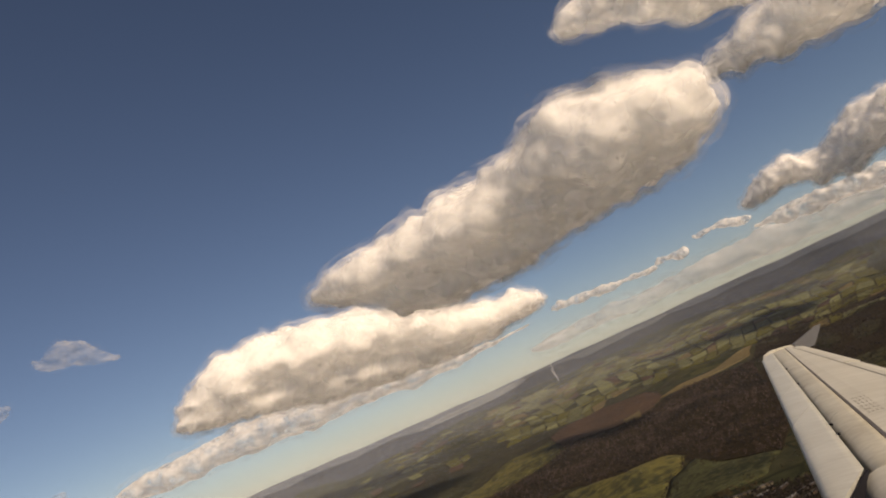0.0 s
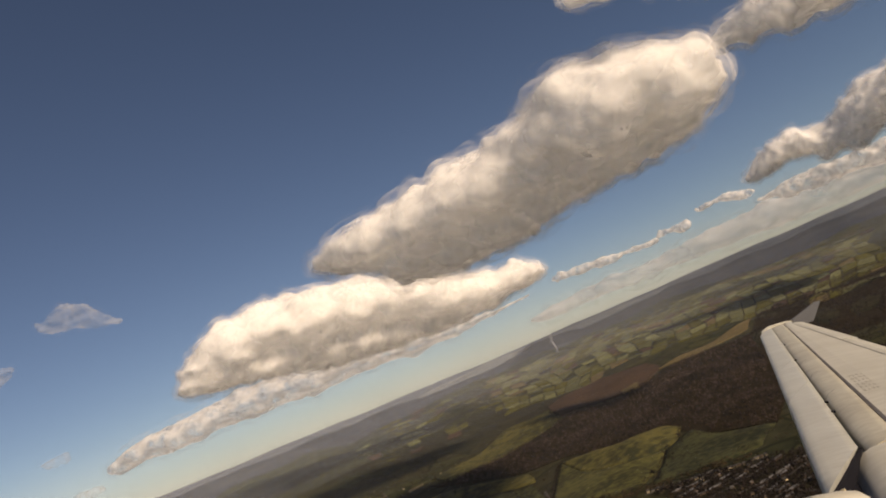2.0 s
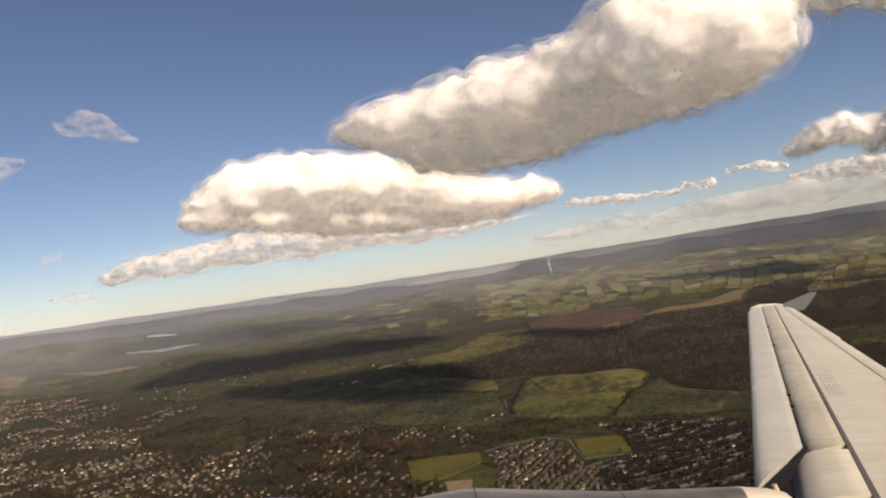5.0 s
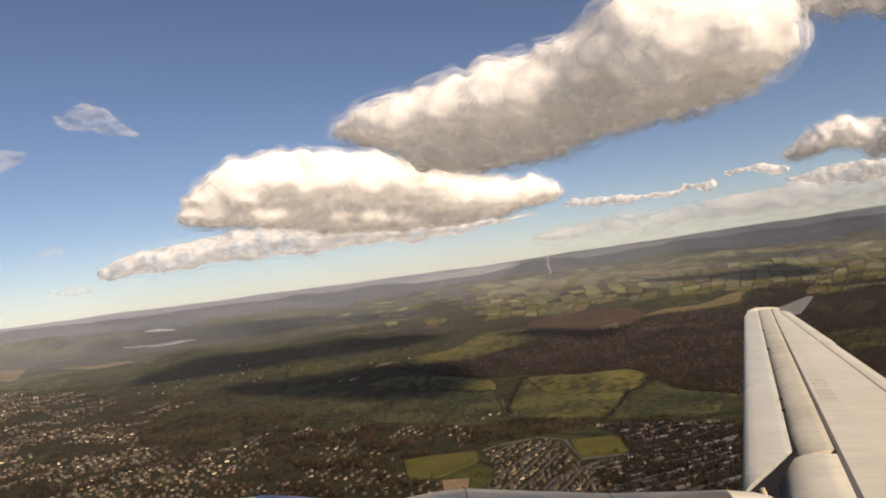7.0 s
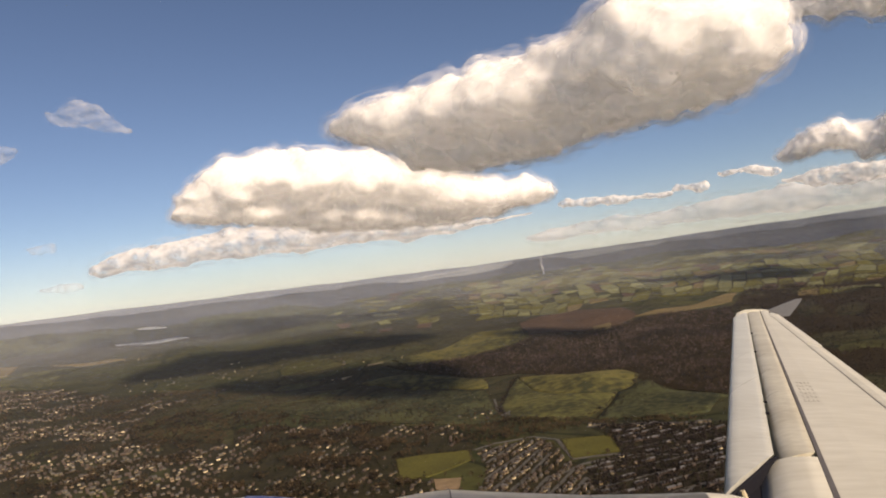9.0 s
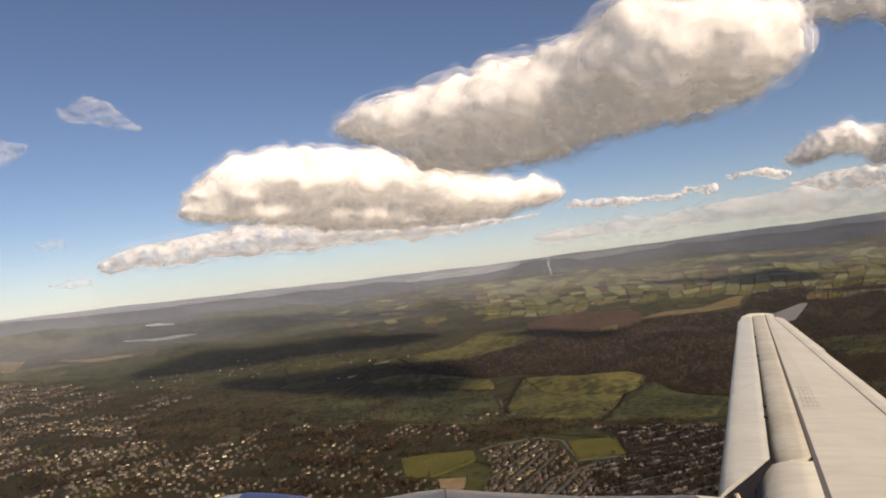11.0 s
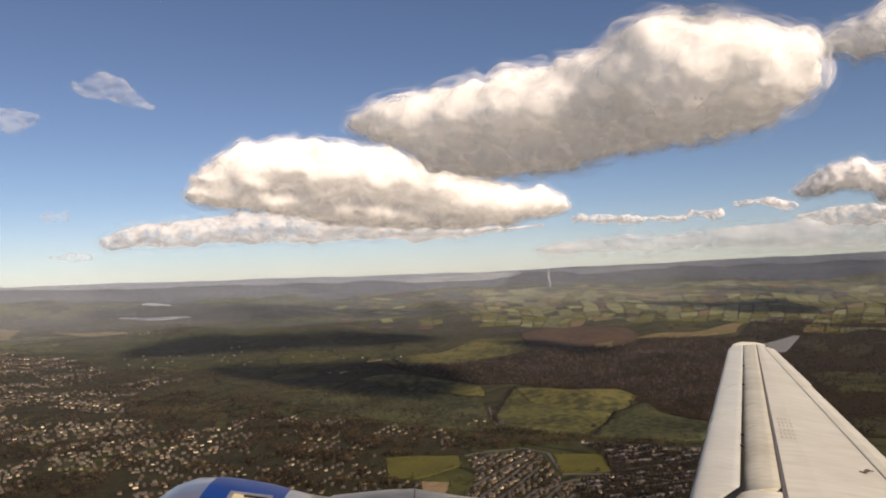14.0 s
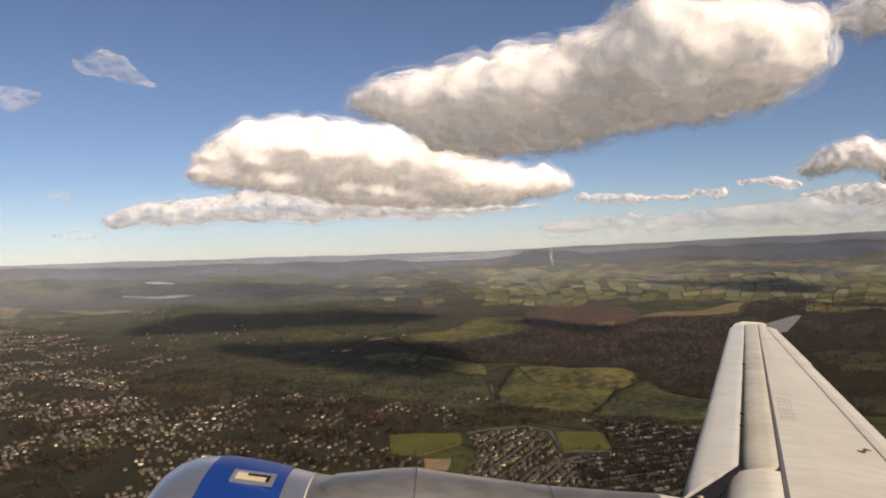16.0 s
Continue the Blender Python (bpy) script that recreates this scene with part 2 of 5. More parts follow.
scene.cycles.transparent_max_bounces = 64
scene.cycles.diffuse_bounces, scene.cycles.max_bounces = 8, 12
def cloud_body(name, color, deep):
    """Dense vapour: light wanders some way into it and a share comes through. deep: metres."""
    m = cloud_material(name, color, 0.05)
    n, l = m.node_tree.nodes, m.node_tree.links
    b, mix = n.new("ShaderNodeBsdfPrincipled"), n.new("ShaderNodeMixShader")
    b.subsurface_method = "RANDOM_WALK"
    b.inputs["Base Color"].default_value = (*color, 1)
    b.inputs["Roughness"].default_value = 1.0
    b.inputs["Specular IOR Level"].default_value = 0.0
    b.inputs["Subsurface Weight"].default_value = 1.0
    b.inputs["Subsurface Radius"].default_value = (1.0, 1.0, 1.0)
    b.inputs["Subsurface Scale"].default_value = deep
    mix.inputs[0].default_value = 0.16
    end = n["Material Output"].inputs[0]
    l.new(end.links[0].from_socket, mix.inputs[1])
    l.new(b.outputs[0], mix.inputs[2])
    l.new(mix.outputs[0], end)
    return m


M_CLOUD = cloud_body("cloud", (0.985, 0.982, 0.975), 120.0)
# from the body outwards: how far out, in steps of the cloud's grain, and how much shows through
FRINGE = [(0.7 + 1.0 * k, cloud_material("cloud_vapour", (0.99, 0.985, 0.975), 0.56 + 0.10 * k, 60.0 - 4.0 * k, 0.22 + 0.05 * k)) for k in range(5)]
M_THIN = cloud_material("thin_cloud", (0.98, 0.975, 0.965), 0.76, 40.0, 0.24)
M_SHEET = cloud_material("cloud_sheet", (0.985, 0.98, 0.97), 0.26, 48.0, 0.16)
M_BANK = cloud_material("hazy_bank", (0.97, 0.965, 0.955), 0.60, 260.0, 0.10)
M_SMOKE = cloud_material("smoke", (0.97, 0.97, 0.97), 0.45)


# ---- helpers of this scene ----
def mesh_object(name, verts, faces, mats, index=None, smooth=False):
    me = bpy.data.meshes.new(name)
    me.from_pydata([tuple(v) for v in verts], [], [tuple(f) for f in faces])
    for m in (mats if isinstance(mats, (list, tuple)) else [mats]):
        me.materials.append(m)
    if index is not None:
        me.polygons.foreach_set("material_index", np.asarray(index, dtype=np.int32))
    if smooth:
        me.polygons.foreach_set("use_smooth", np.ones(len(me.polygons), dtype=bool))
    me.update()
    return new(name, me)


def part(name, bm, mat, parent, label="", smooth=False):
    """One mesh object under a thing or a part."""
    me = bpy.data.meshes.new(name)
    bmesh.ops.recalc_face_normals(bm, faces=bm.faces)
    for f in bm.faces:
        f.smooth = smooth
    for e in bm.edges:
        e.smooth = all(len(f.verts) == 4 for f in e.link_faces)
    bm.to_mesh(me)
    bm.free()
    me.materials.append(mat)
    ob = new(name, me)
    ob.parent = parent
    return tagged(ob, label)


def loft(rings, closed=True, caps=True):
    """A skin over rings of points."""
    bm = bmesh.new()
    vs = [[bm.verts.new(p) for p in r] for r in rings]
    k = len(rings[0])
    for a, b in zip(vs, vs[1:]):
        for i in range(k if closed else k - 1):
            j = (i + 1) % k
            bm.faces.new((a[i], a[j], b[j], b[i]))
    if caps and closed:
        bm.faces.new(vs[0])
        bm.faces.new(vs[-1])
    return bm


def shrink(R):
    """Distances past 1.8 km draw together, so that the far country stays within sight."""
    R = np.asarray(R, dtype=float)
    return np.where(R < 1800, R, 1800 + 2900 * (1 - np.exp(-(np.maximum(R, 1800) - 1800) / 2900)))


def rolling(X, Y):
    """Height of low hills over the plain, in metres of the plan."""
    R = np.hypot(X, Y)
    a = np.degrees(np.arctan2(X, Y))
    near = np.clip((R - 900) / 1500, 0, 1)
    h = 17 * np.sin(X / 330 + 1.3) * np.sin(Y / 410 + 0.5) + 11 * np.sin(X / 140 + Y / 190) + 5 * np.sin(X / 61 - Y / 83 + 1) * np.sin(X / 170)
    far = np.minimum(R, 30000) / 1000 * (2.2 * np.sin(a * 0.55 + 3 * np.log(R + 1)) + 1.5 * np.sin(a * 1.3 + 2 + 5 * np.log(R + 1)))
    return near * (h * 0.6 + far * 0.5)


def lay(X, Y, up=0.0):
    """Places on the ground for places of the plan, metres to the right and ahead of the eye."""
    X, Y = np.asarray(X, dtype=float), np.asarray(Y, dtype=float)
    R = np.maximum(np.hypot(X, Y), 1.0)
    s = shrink(R) / R
    rim = 0.0055 * np.clip((R - 9000) / 30000, 0, 1) * np.clip(np.abs(np.degrees(np.arctan2(X, Y)) - 2) / 30, 0, 1.3) * shrink(R)
    z = ALT * (1 - s) + rolling(X, Y) * s + rim + up
    return np.stack([X * s, Y * s, z], -1)


def inside(px, py, poly):
    hit = np.zeros(len(px), dtype=bool)
    for (x0, y0), (x1, y1) in zip(poly, poly[1:] + poly[:1]):
        c = (y0 > py) != (y1 > py)
        with np.errstate(divide="ignore", invalid="ignore"):
            hit ^= c & (px < (x1 - x0) * (py - y0) / (y1 - y0 + 1e-9) + x0)
    return hit


def carry_plan(ob, X, Y):
    a = ob.data.attributes.new("plan", "FLOAT_VECTOR", "POINT")
    a.data.foreach_set("vector", np.stack([X / 1000, Y / 1000, X * 0], -1).astype(np.float32).ravel())


# ---- the ground: one sheet to the horizon ----
def ground_sheet(name, R0, R1, rings, mat, ragged=(0.0, 0.0)):
    """A ring of the ground; ragged: how far its inner and outer edge wander."""
    az = np.radians(np.concatenate([np.arange(-64, 64, 0.5), np.arange(64, 296, 4.0)]))
    wave = np.sin(az * 9) * 0.5 + np.sin(az * 23 + 1) * 0.3 + np.sin(az * 61 + 2) * 0.2
    t = np.linspace(0, 1, rings)[:, None]
    lo, hi = np.log(R0 * (1 + ragged[0] * wave)), np.log(R1 * (1 + ragged[1] * wave))
    B = np.exp(lo[None] * (1 - t) + hi[None] * t)
    A = np.repeat(az[None], rings, 0)
    X, Y = (B * np.sin(A)).ravel(), (B * np.cos(A)).ravel()
    k = len(az)
    faces = [(i * k + j, i * k + (j + 1) % k, (i + 1) * k + (j + 1) % k, (i + 1) * k + j) for i in range(rings - 1) for j in range(k)]
    if R0 < 100:
        faces.append(tuple(range(k - 1, -1, -1)))
    ob = mesh_object(name, lay(X, Y), faces, mat, smooth=True)
    carry_plan(ob, X, Y)
    return ob


tagged(ground_sheet("ground", 40, 8200, 150, M_LAND, (0.0, 0.22)), "winter farmland of green and brown fields with dark hedges", "ground", kind="structure")
# the outer rings carry their haze in the colour of the land
tagged(ground_sheet("backdrop", 8200, 15000, 24, M_MID, (0.22, 0.25)), "olive and grey country in the middle distance, haze tinted into its colour", "distance", kind="structure")
tagged(ground_sheet("backdrop", 15000, 34000, 24, M_FAR, (0.25, 0.2)), "grey far country, haze tinted into its colour", "distance", kind="structure")
tagged(ground_sheet("backdrop", 34000, 80000, 20, M_RIM, (0.2, 0.0)), "country along the horizon, coloured pale blue-grey as through haze", "distance", kind="structure")


def haze_material(name, color, alpha):
    """Thin moist air: nearly clear, scattering a little light, fading upwards."""
    m = bpy.data.materials.new(name)
    m.use_nodes = True
    n, l = m.node_tree.nodes, m.node_tree.links
    n.remove(n["Principled BSDF"])
    a, b, mix = n.new("ShaderNodeBsdfDiffuse"), n.new("ShaderNodeBsdfTranslucent"), n.new("ShaderNodeMixShader")
    a.inputs[0].default_value = b.inputs[0].default_value = (*color, 1)
    l.new(a.outputs[0], mix.inputs[1])
    l.new(b.outputs[0], mix.inputs[2])
    co, sep, mp = n.new("ShaderNodeTexCoord"), n.new("ShaderNodeSeparateXYZ"), n.new("ShaderNodeMapRange")
    mp.interpolation_type = "SMOOTHSTEP"
    mp.inputs["From Min"].default_value, mp.inputs["From Max"].default_value = ALT - 40, ALT + 420
    mp.inputs["To Min"].default_value, mp.inputs["To Max"].default_value = alpha, 0.0
    l.new(co.outputs["Object"], sep.inputs[0])
    l.new(sep.outputs["Z"], mp.inputs["Value"])
    clear, last = n.new("ShaderNodeBsdfTransparent"), n.new("ShaderNodeMixShader")
    l.new(mp.outputs[0], last.inputs[0])
    l.new(clear.outputs[0], last.inputs[1])
    l.new(mix.outputs[0], last.inputs[2])
    l.new(last.outputs[0], n["Material Output"].inputs[0])
    return m


# moist air thickens with distance: wide veils, one behind the other, down to the ground
for i, radius in enumerate((650, 850, 1100, 1350, 1650, 1950, 2250, 2550, 2850, 3100, 3350, 3600, 3850, 4050, 4250, 4430)):
    a = np.linspace(0, 2 * np.pi, 240, endpoint=False)
    w = radius * (1 + 0.018 * np.sin(5 * a + i) + 0.012 * np.sin(13 * a + 2 * i) + 0.006 * np.sin(37 * a + 3 * i))
    foot, head = [np.stack([w * np.sin(a), w * np.cos(a), 0 * a + z], -1) for z in (-40.0, ALT + 430.0)]
    veil = mesh_object("haze", np.vstack([foot, head]), [(j, (j + 1) % 240, 240 + (j + 1) % 240, 240 + j) for j in range(240)], haze_material("haze", (0.66, 0.72, 0.82), 0.0009 + 0.0007 * i + (0.045 if i > 12 else 0.016 if i > 10 else 0.0)), smooth=True)
    tagged(veil, "thin pale haze over the far country", "haze", kind="stuff")


def patch(name, poly, mat, label, category, up=1.5, step=None, kind="structure", wobble=0.0, dome=0.0):
    """A piece of land with its own edge, a raised slab draped over the ground. poly: corners in metres of the plan."""
    p = np.array(poly, dtype=float)
    out = []
    far = np.hypot(*p.mean(0)) > 3400
    cut = 4 if far else 8
    for a, b in zip(p, np.roll(p, -1, 0)):
        for k in range(cut):
            q = a + (b - a) * k / cut
            out.append(q)
    out = np.array(out)
    c = out.mean(0)
    if wobble:
        ph = np.linspace(0, 2 * np.pi, len(out), endpoint=False)
        out = c + (out - c) * (1 + wobble * (np.sin(3 * ph + c[0]) + 0.7 * np.sin(7 * ph + c[1]) + 0.5 * np.sin(13 * ph)))[:, None]
    k, rings = len(out), 4 if far else 10
    pts = [c + (out - c) * (i + 1) / rings for i in range(rings)]
    flat = np.vstack([c[None]] + pts)
    rise = np.concatenate([[1.0], np.repeat(1 - (np.arange(1, rings + 1) / rings) ** 2, k)])
    rise = rise * (1 + 0.3 * np.sin(flat[:, 0] / 47) * np.sin(flat[:, 1] / 61))
    verts = lay(flat[:, 0], flat[:, 1], up + dome * rise)
    skirt = lay(out[:, 0], out[:, 1], -2.0)
    verts = np.vstack([verts, skirt])
    faces = [(0, 1 + j, 1 + (j + 1) % k) for j in range(k)]
    for i in range(rings):
        o = 1 + i * k
        faces += [(o + j, o + k + j, o + k + (j + 1) % k, o + (j + 1) % k) for j in range(k)]
    ob = mesh_object(name, verts, faces, mat, smooth=dome > 0)
    full = np.vstack([flat, out])
    carry_plan(ob, full[:, 0], full[:, 1])
    return tagged(ob, label, category, kind=kind)


# ---- the airliner: starboard wing and engine, beside the window ----
HEADING, CLIMB = -92.7, 10.0      # degrees
hf = radians(HEADING)
fore = Vector((math.sin(hf) * math.cos(radians(CLIMB)), math.cos(hf) * math.cos(radians(CLIMB)), math.sin(radians(CLIMB))))
out_ = fore.cross(Vector((0, 0, 1))).normalized()
top_ = out_.cross(fore)
# parts are drawn in metres out along the span, aft and up from the window
BODY = Matrix.Translation((0, 0, ALT)) @ Matrix((out_, -fore, top_)).transposed().to_4x4()
airliner = new("airliner")
airliner.matrix_world = BODY
tagged(airliner, "white twin-engined airliner with blue engine cowl, slats extended", "airplane")


def skin(s):
    """Height of the wing's upper surface at s metres out."""
    return -1.3486 + 0.04358 * s


def le(s): return 0.459 * s - 0.012
def gap(s): return 0.4576 * s + 0.33
def seam(s): return 0.4585 * s + 0.64
def hinge(s): return 0.393 * s + 1.905
def te(s): return hinge(s) + 0.27


def span(a, b, n):
    return [a + (b - a) * i / (n - 1) for i in range(n)]


def at(s, aft, dz=0.0):
    return (s, aft, skin(s) + dz)


# main box of the wing, from the dark seam to the hinge line
rings = []
for i in range(25):
    u = i / 24
    a, b = -0.8 + (17.15 + 0.8) * u, -0.8 + (17.25 + 0.8) * u
    th = 0.42 - 0.34 * u
    A, B = seam(a), max(hinge(b), seam(a) + 0.25)
    pts = [at(a, A, 0), at(a + (b - a) * 0.3, A + (B - A) * 0.3, 0.012), at(a + (b - a) * 0.6, A + (B - A) * 0.6, 0.010), at(b, B, 0), at(b, B, -0.3 * th), at(a, A + (B - A) * 0.4, -th), at(a, A, -0.8 * th)]
    rings.append(pts)
wing = part("wing", loft(rings), M_PAINT, airliner, "long white painted wing upper skin", smooth=False)

# fixed nose of the wing behind the slat
rings = []
for i in range(19):
    u = i / 18
    a, b = 4.83 + (16.85 - 4.83) * u, 5.04 + (17.15 - 5.04) * u
    if i == 0:
        b = 4.98
    A, B = gap(a) + 0.0, seam(b) - 0.012
    th = 0.30 - 0.22 * u
    prof = [(0.02, -0.55), (-0.02, -0.36), (0.10, -0.19), (0.3, -0.075), (0.55, -0.02), (0.8, -0.003), (1.0, 0.0), (1.0, -0.9), (0.5, -0.9)]
    rings.append([at(a + (b - a) * c, A + (B - A) * c, d * th) for c, d in prof])
part("wing_nose", loft(rings), M_NOSE, wing, "rounded worn fixed leading edge behind the slat", smooth=True)

# inboard nose, clear of the slat, over the pylon
def bare_nose(name, s0, s1, lead, label):
    rings = []
    for s in span(s0, s1, 11):
        A, B = lead(s), seam(s) - 0.01
        prof = [(0.06, -0.42), (0.0, -0.30), (0.03, -0.20), (0.12, -0.11), (0.28, -0.045), (0.5, -0.012), (0.75, 0.0), (1.0, 0.002), (1.0, -0.5), (0.4, -0.55)]
        rings.append([at(s, A + (B - A) * c, d) for c, d in prof])
    part(name, loft(rings), M_PAINT, wing, label, smooth=True)


bare_nose("inboard_nose", 4.86, 3.96, lambda s: 0.459 * s + 0.175, "white rounded leading edge above the pylon")
bare_nose("root_nose", 3.80, -0.75, gap, "white rounded inboard leading edge")
# dark slab in place of the shade behind the slat's inner end
shade_quad = ((4.06, 1.86), (4.93, 2.59), (5.0, 2.92), (3.85, 2.42))
rings = [[at(s, a, dz) for s, a in shade_quad] for dz in (-0.115, -0.34)]
part("slat_cavity", loft(rings), M_DARK, wing, "dark slab standing in for the shade behind the slat end")

# dark seal along the spar
rings = []
for s in span(-0.6, 17.05, 14):
    w = 0.036 - 0.0015 * s
    rings.append([at(s, seam(s) - 0.006, 0.004), at(s, seam(s) + w, 0.004), at(s, seam(s) + w, -0.01), at(s, seam(s) - 0.006, -0.01)])
part("spar_seal", loft(rings), M_SEAL, wing, "dark grey sealing strip along the wing")
rings = [[at(s, hinge(s) - 0.012, 0.006), at(s, hinge(s) + 0.004, 0.006), at(s, hinge(s) + 0.004, -0.01), at(s, hinge(s) - 0.012, -0.01)] for s in span(2.0, 16.6, 12)]
part("hinge_seal", loft(rings), M_MARK, wing, "thin grey hinge line")

# slat in two lengths, ruled from its nose to its trailing edge
def slat(name, u0, u1, a0=4.09, a1=15.2, b0=4.9, b1=16.85):
    rings = []
    n = 9
    for i in range(n):
        u = u0 + (u1 - u0) * i / (n - 1)
        a, b = a0 + (a1 - a0) * u, b0 + (b1 - b0) * u
        A, B = le(a), gap(b)
        th = 0.17 - 0.09 * u
        prof = [(0.10, -0.75), (0.02, -0.5), (0.0, -0.28), (0.05, -0.12), (0.14, -0.04), (0.3, 0.0), (0.55, 0.03), (0.8, 0.03), (1.0, 0.0), (1.0, -0.04), (0.7, -0.12), (0.4, -0.3)]
        rings.append([at(a + (b - a) * c, A + (B - A) * c, d * th) for c, d in prof])
    if u0 < 0.01 and a0 > 4:
        # added dark plate: closes the slot below the slat end as shade
        ends = [at(a0 + (b0 - a0) * c, le(a0) + (gap(b0) - le(a0)) * c) for c in (0.03, 1.0)]
        plate = [[(s - o, y + o, z + dz) for (s, y, z), dz in ((ends[0], -0.035), (ends[1], -0.008), (ends[1], -0.45), (ends[0], -0.45))] for o in (0.004, 0.02)]
        part("slat_rib", loft(plate), M_DARK, wing, "dark plate added as shade under the slat end")
    return part(name, loft(rings), M_SLAT, wing, "pale grey painted slat, extended", smooth=True)


cuts = [0.0, 0.262, 0.445, 0.735, 1.0]
for u0, u1 in zip(cuts, cuts[1:]):
    slat("slat", u0 + 0.0006, u1 - 0.0006)
slat("inboard_slat", 0.0, 0.25, 3.45, -11.0, 3.76, -11.0)
# slat track ends along the gap
for s in (6.15, 6.62, 10.0, 12.3):
    bm = bmesh.new()
    bmesh.ops.create_cube(bm, size=1, matrix=pose(s, gap(s) + 0.012, skin(s) - 0.002, 0, 0, 24) @ Matrix.Diagonal((0.05, 0.03, 0.016, 1)))
    part("slat_track", bm, M_DARK, wing)
# chordwise skin joints on the nose
for s in (6.9, 8.3, 9.6, 12.0):
    rings = [[at(s + k * 0.25 - 0.006, gap(s) + 0.02 + k * 0.27, dz) for k, dz in ((0.12, -0.03), (0.4, -0.004), (0.9, 0.003))],
             [at(s + k * 0.25 + 0.006, gap(s) + 0.02 + k * 0.27, dz) for k, dz in ((0.12, -0.03), (0.4, -0.004), (0.9, 0.003))]]
    part("skin_joint", loft(rings, closed=False), M_MARK, wing)

# control surfaces along the trailing edge
def surface(name, s0, s1, extra, label):
    rings = []
    for s in span(s0, s1, 7):
        A, B = hinge(s) + 0.012, te(s) + extra
        rings.append([at(s, A, 0.0), at(s, A + (B - A) * 0.35, 0.004), at(s, B, -0.03), at(s, B, -0.04), at(s, A, -0.10)])
    return part(name, loft(rings), M_PAINT, wing, label)


surface("aileron", 11.15, 16.7, 0.0, "white aileron with a worn edge")
surface("flap", -0.7, 11.05, -0.03, "white flap along the trailing edge")
# tip cap and fence
rings = [[at(15.24, le(15.24) + 0.03, -0.03), at(15.5, le(15.5) + 0.25, -0.03), at(15.5, le(15.5) + 0.25, -0.09), at(15.24, le(15.24) + 0.03, -0.09)],
         [at(16.2, 7.50, 0.01), at(16.35, 7.62, 0.02), at(16.35, 7.62, -0.06), at(16.2, 7.50, -0.06)],
         [at(17.0, 8.06, 0.03), at(17.0, 8.20, 0.03), at(17.0, 8.20, -0.04), at(17.0, 8.06, -0.04)],
         [at(17.42, 8.62, 0.02), at(17.3, 8.66, 0.03), at(17.3, 8.66, -0.03), at(17.42, 8.62, -0.03)],
         [at(17.45, 8.95, 0.0), at(17.3, 8.95, 0.01), at(17.3, 8.95, -0.03), at(17.45, 8.95, -0.03)]]
part("tip_cap", loft(rings), M_PAINT, wing, "white rounded wing tip cap", smooth=False)
bm = bmesh.new()
prof = [(8.79, -0.57), (9.48, -0.276), (9.62, -0.263), (9.56, -0.36), (9.42, -0.56), (9.31, -0.70), (9.0, -0.75)]
f0 = [bm.verts.new((17.28, y, z)) for y, z in prof]
f1 = [bm.verts.new((17.34, y, z)) for y, z in prof]
bm.faces.new(f0), bm.faces.new(f1[::-1])
for i in range(len(prof)):
    j = (i + 1) % len(prof)
    bm.faces.new((f0[i], f0[j], f1[j], f1[i]))
part("wingtip_fence", bm, M_FENCE, wing, "small grey upright wingtip fence")
# faint lines of stencilled writing, and a red-brown mark
for k in range(4):
    for j in range(6):
        s = 7.66 - 0.185 * j - 0.02 * (k % 2)
        bm = bmesh.new()
        bmesh.ops.create_cube(bm, size=1, matrix=pose(s, seam(s) + 0.085 + 0.042 * k, skin(s) + 0.0058 + 0.0016 * k, 0, 0, 24) @ Matrix.Diagonal((0.15 if (j + k) % 3 else 0.10, 0.017, 0.0012, 1)))
        part("stencil_bar", bm, M_STENCIL, wing)
for s, a, w in ((5.70, 3.97, 0.06), (5.75, 4.03, 0.035), (5.79, 4.08, 0.06)):
    bm = bmesh.new()
    bmesh.ops.create_cube(bm, size=1, matrix=pose(s, a, skin(s) + 0.012, 0, 0, -35) @ Matrix.Diagonal((w, 0.03, 0.004, 1)))
    part("red_mark", bm, M_RED, wing)

# engine: cowls of revolution about an axis that runs aft
AX_S, AX_Z = 3.4, -1.96


def ring(aft, r, n=48):
    return [(AX_S + r * math.sin(2 * math.pi * k / n), aft, AX_Z + r * math.cos(2 * math.pi * k / n)) for k in range(n)]


engine = new("engine")
engine.parent = airliner
tagged(engine, "underwing jet engine with blue and bare metal cowls")
part("intake_lip", loft([ring(a, r) for a, r in ((-0.55, 0.60), (-0.85, 0.62), (-0.95, 0.66), (-0.985, 0.72), (-0.965, 0.775), (-0.92, 0.815), (-0.84, 0.853), (-0.735, 0.868))], caps=False), M_LIP, engine, "satin silver intake lip", smooth=True)
part("fan_cowl", loft([ring(a, r) for a, r in ((-0.735, 0.872), (-0.66, 0.874), (-0.56, 0.872), (-0.46, 0.866), (-0.37, 0.853))], caps=False), M_BLUE, engine, "deep blue painted fan cowl", smooth=True)
part("cowl_band", loft([ring(a, r) for a, r in ((-0.37, 0.850), (-0.32, 0.845), (-0.262, 0.838))], caps=False), M_LIP, engine, "grey metal band", smooth=True)
part("cowl_seam", loft([ring(a, r) for a, r in ((-0.262, 0.842), (-0.254, 0.842))], caps=False), M_PAINT, engine, "thin white seam", smooth=True)
part("rear_cowl", loft([ring(a, r) for a, r in ((-0.254, 0.838), (0.1, 0.835), (0.5, 0.80), (1.0, 0.72), (1.6, 0.60), (2.1, 0.50))], caps=False), M_COWL, engine, "bare metal rear cowl", smooth=True)
bm = loft([ring(-0.62, 0.60), ring(-0.61, 0.12)], caps=True)
part("fan", bm, M_DARK, engine, "dark fan inside the intake")


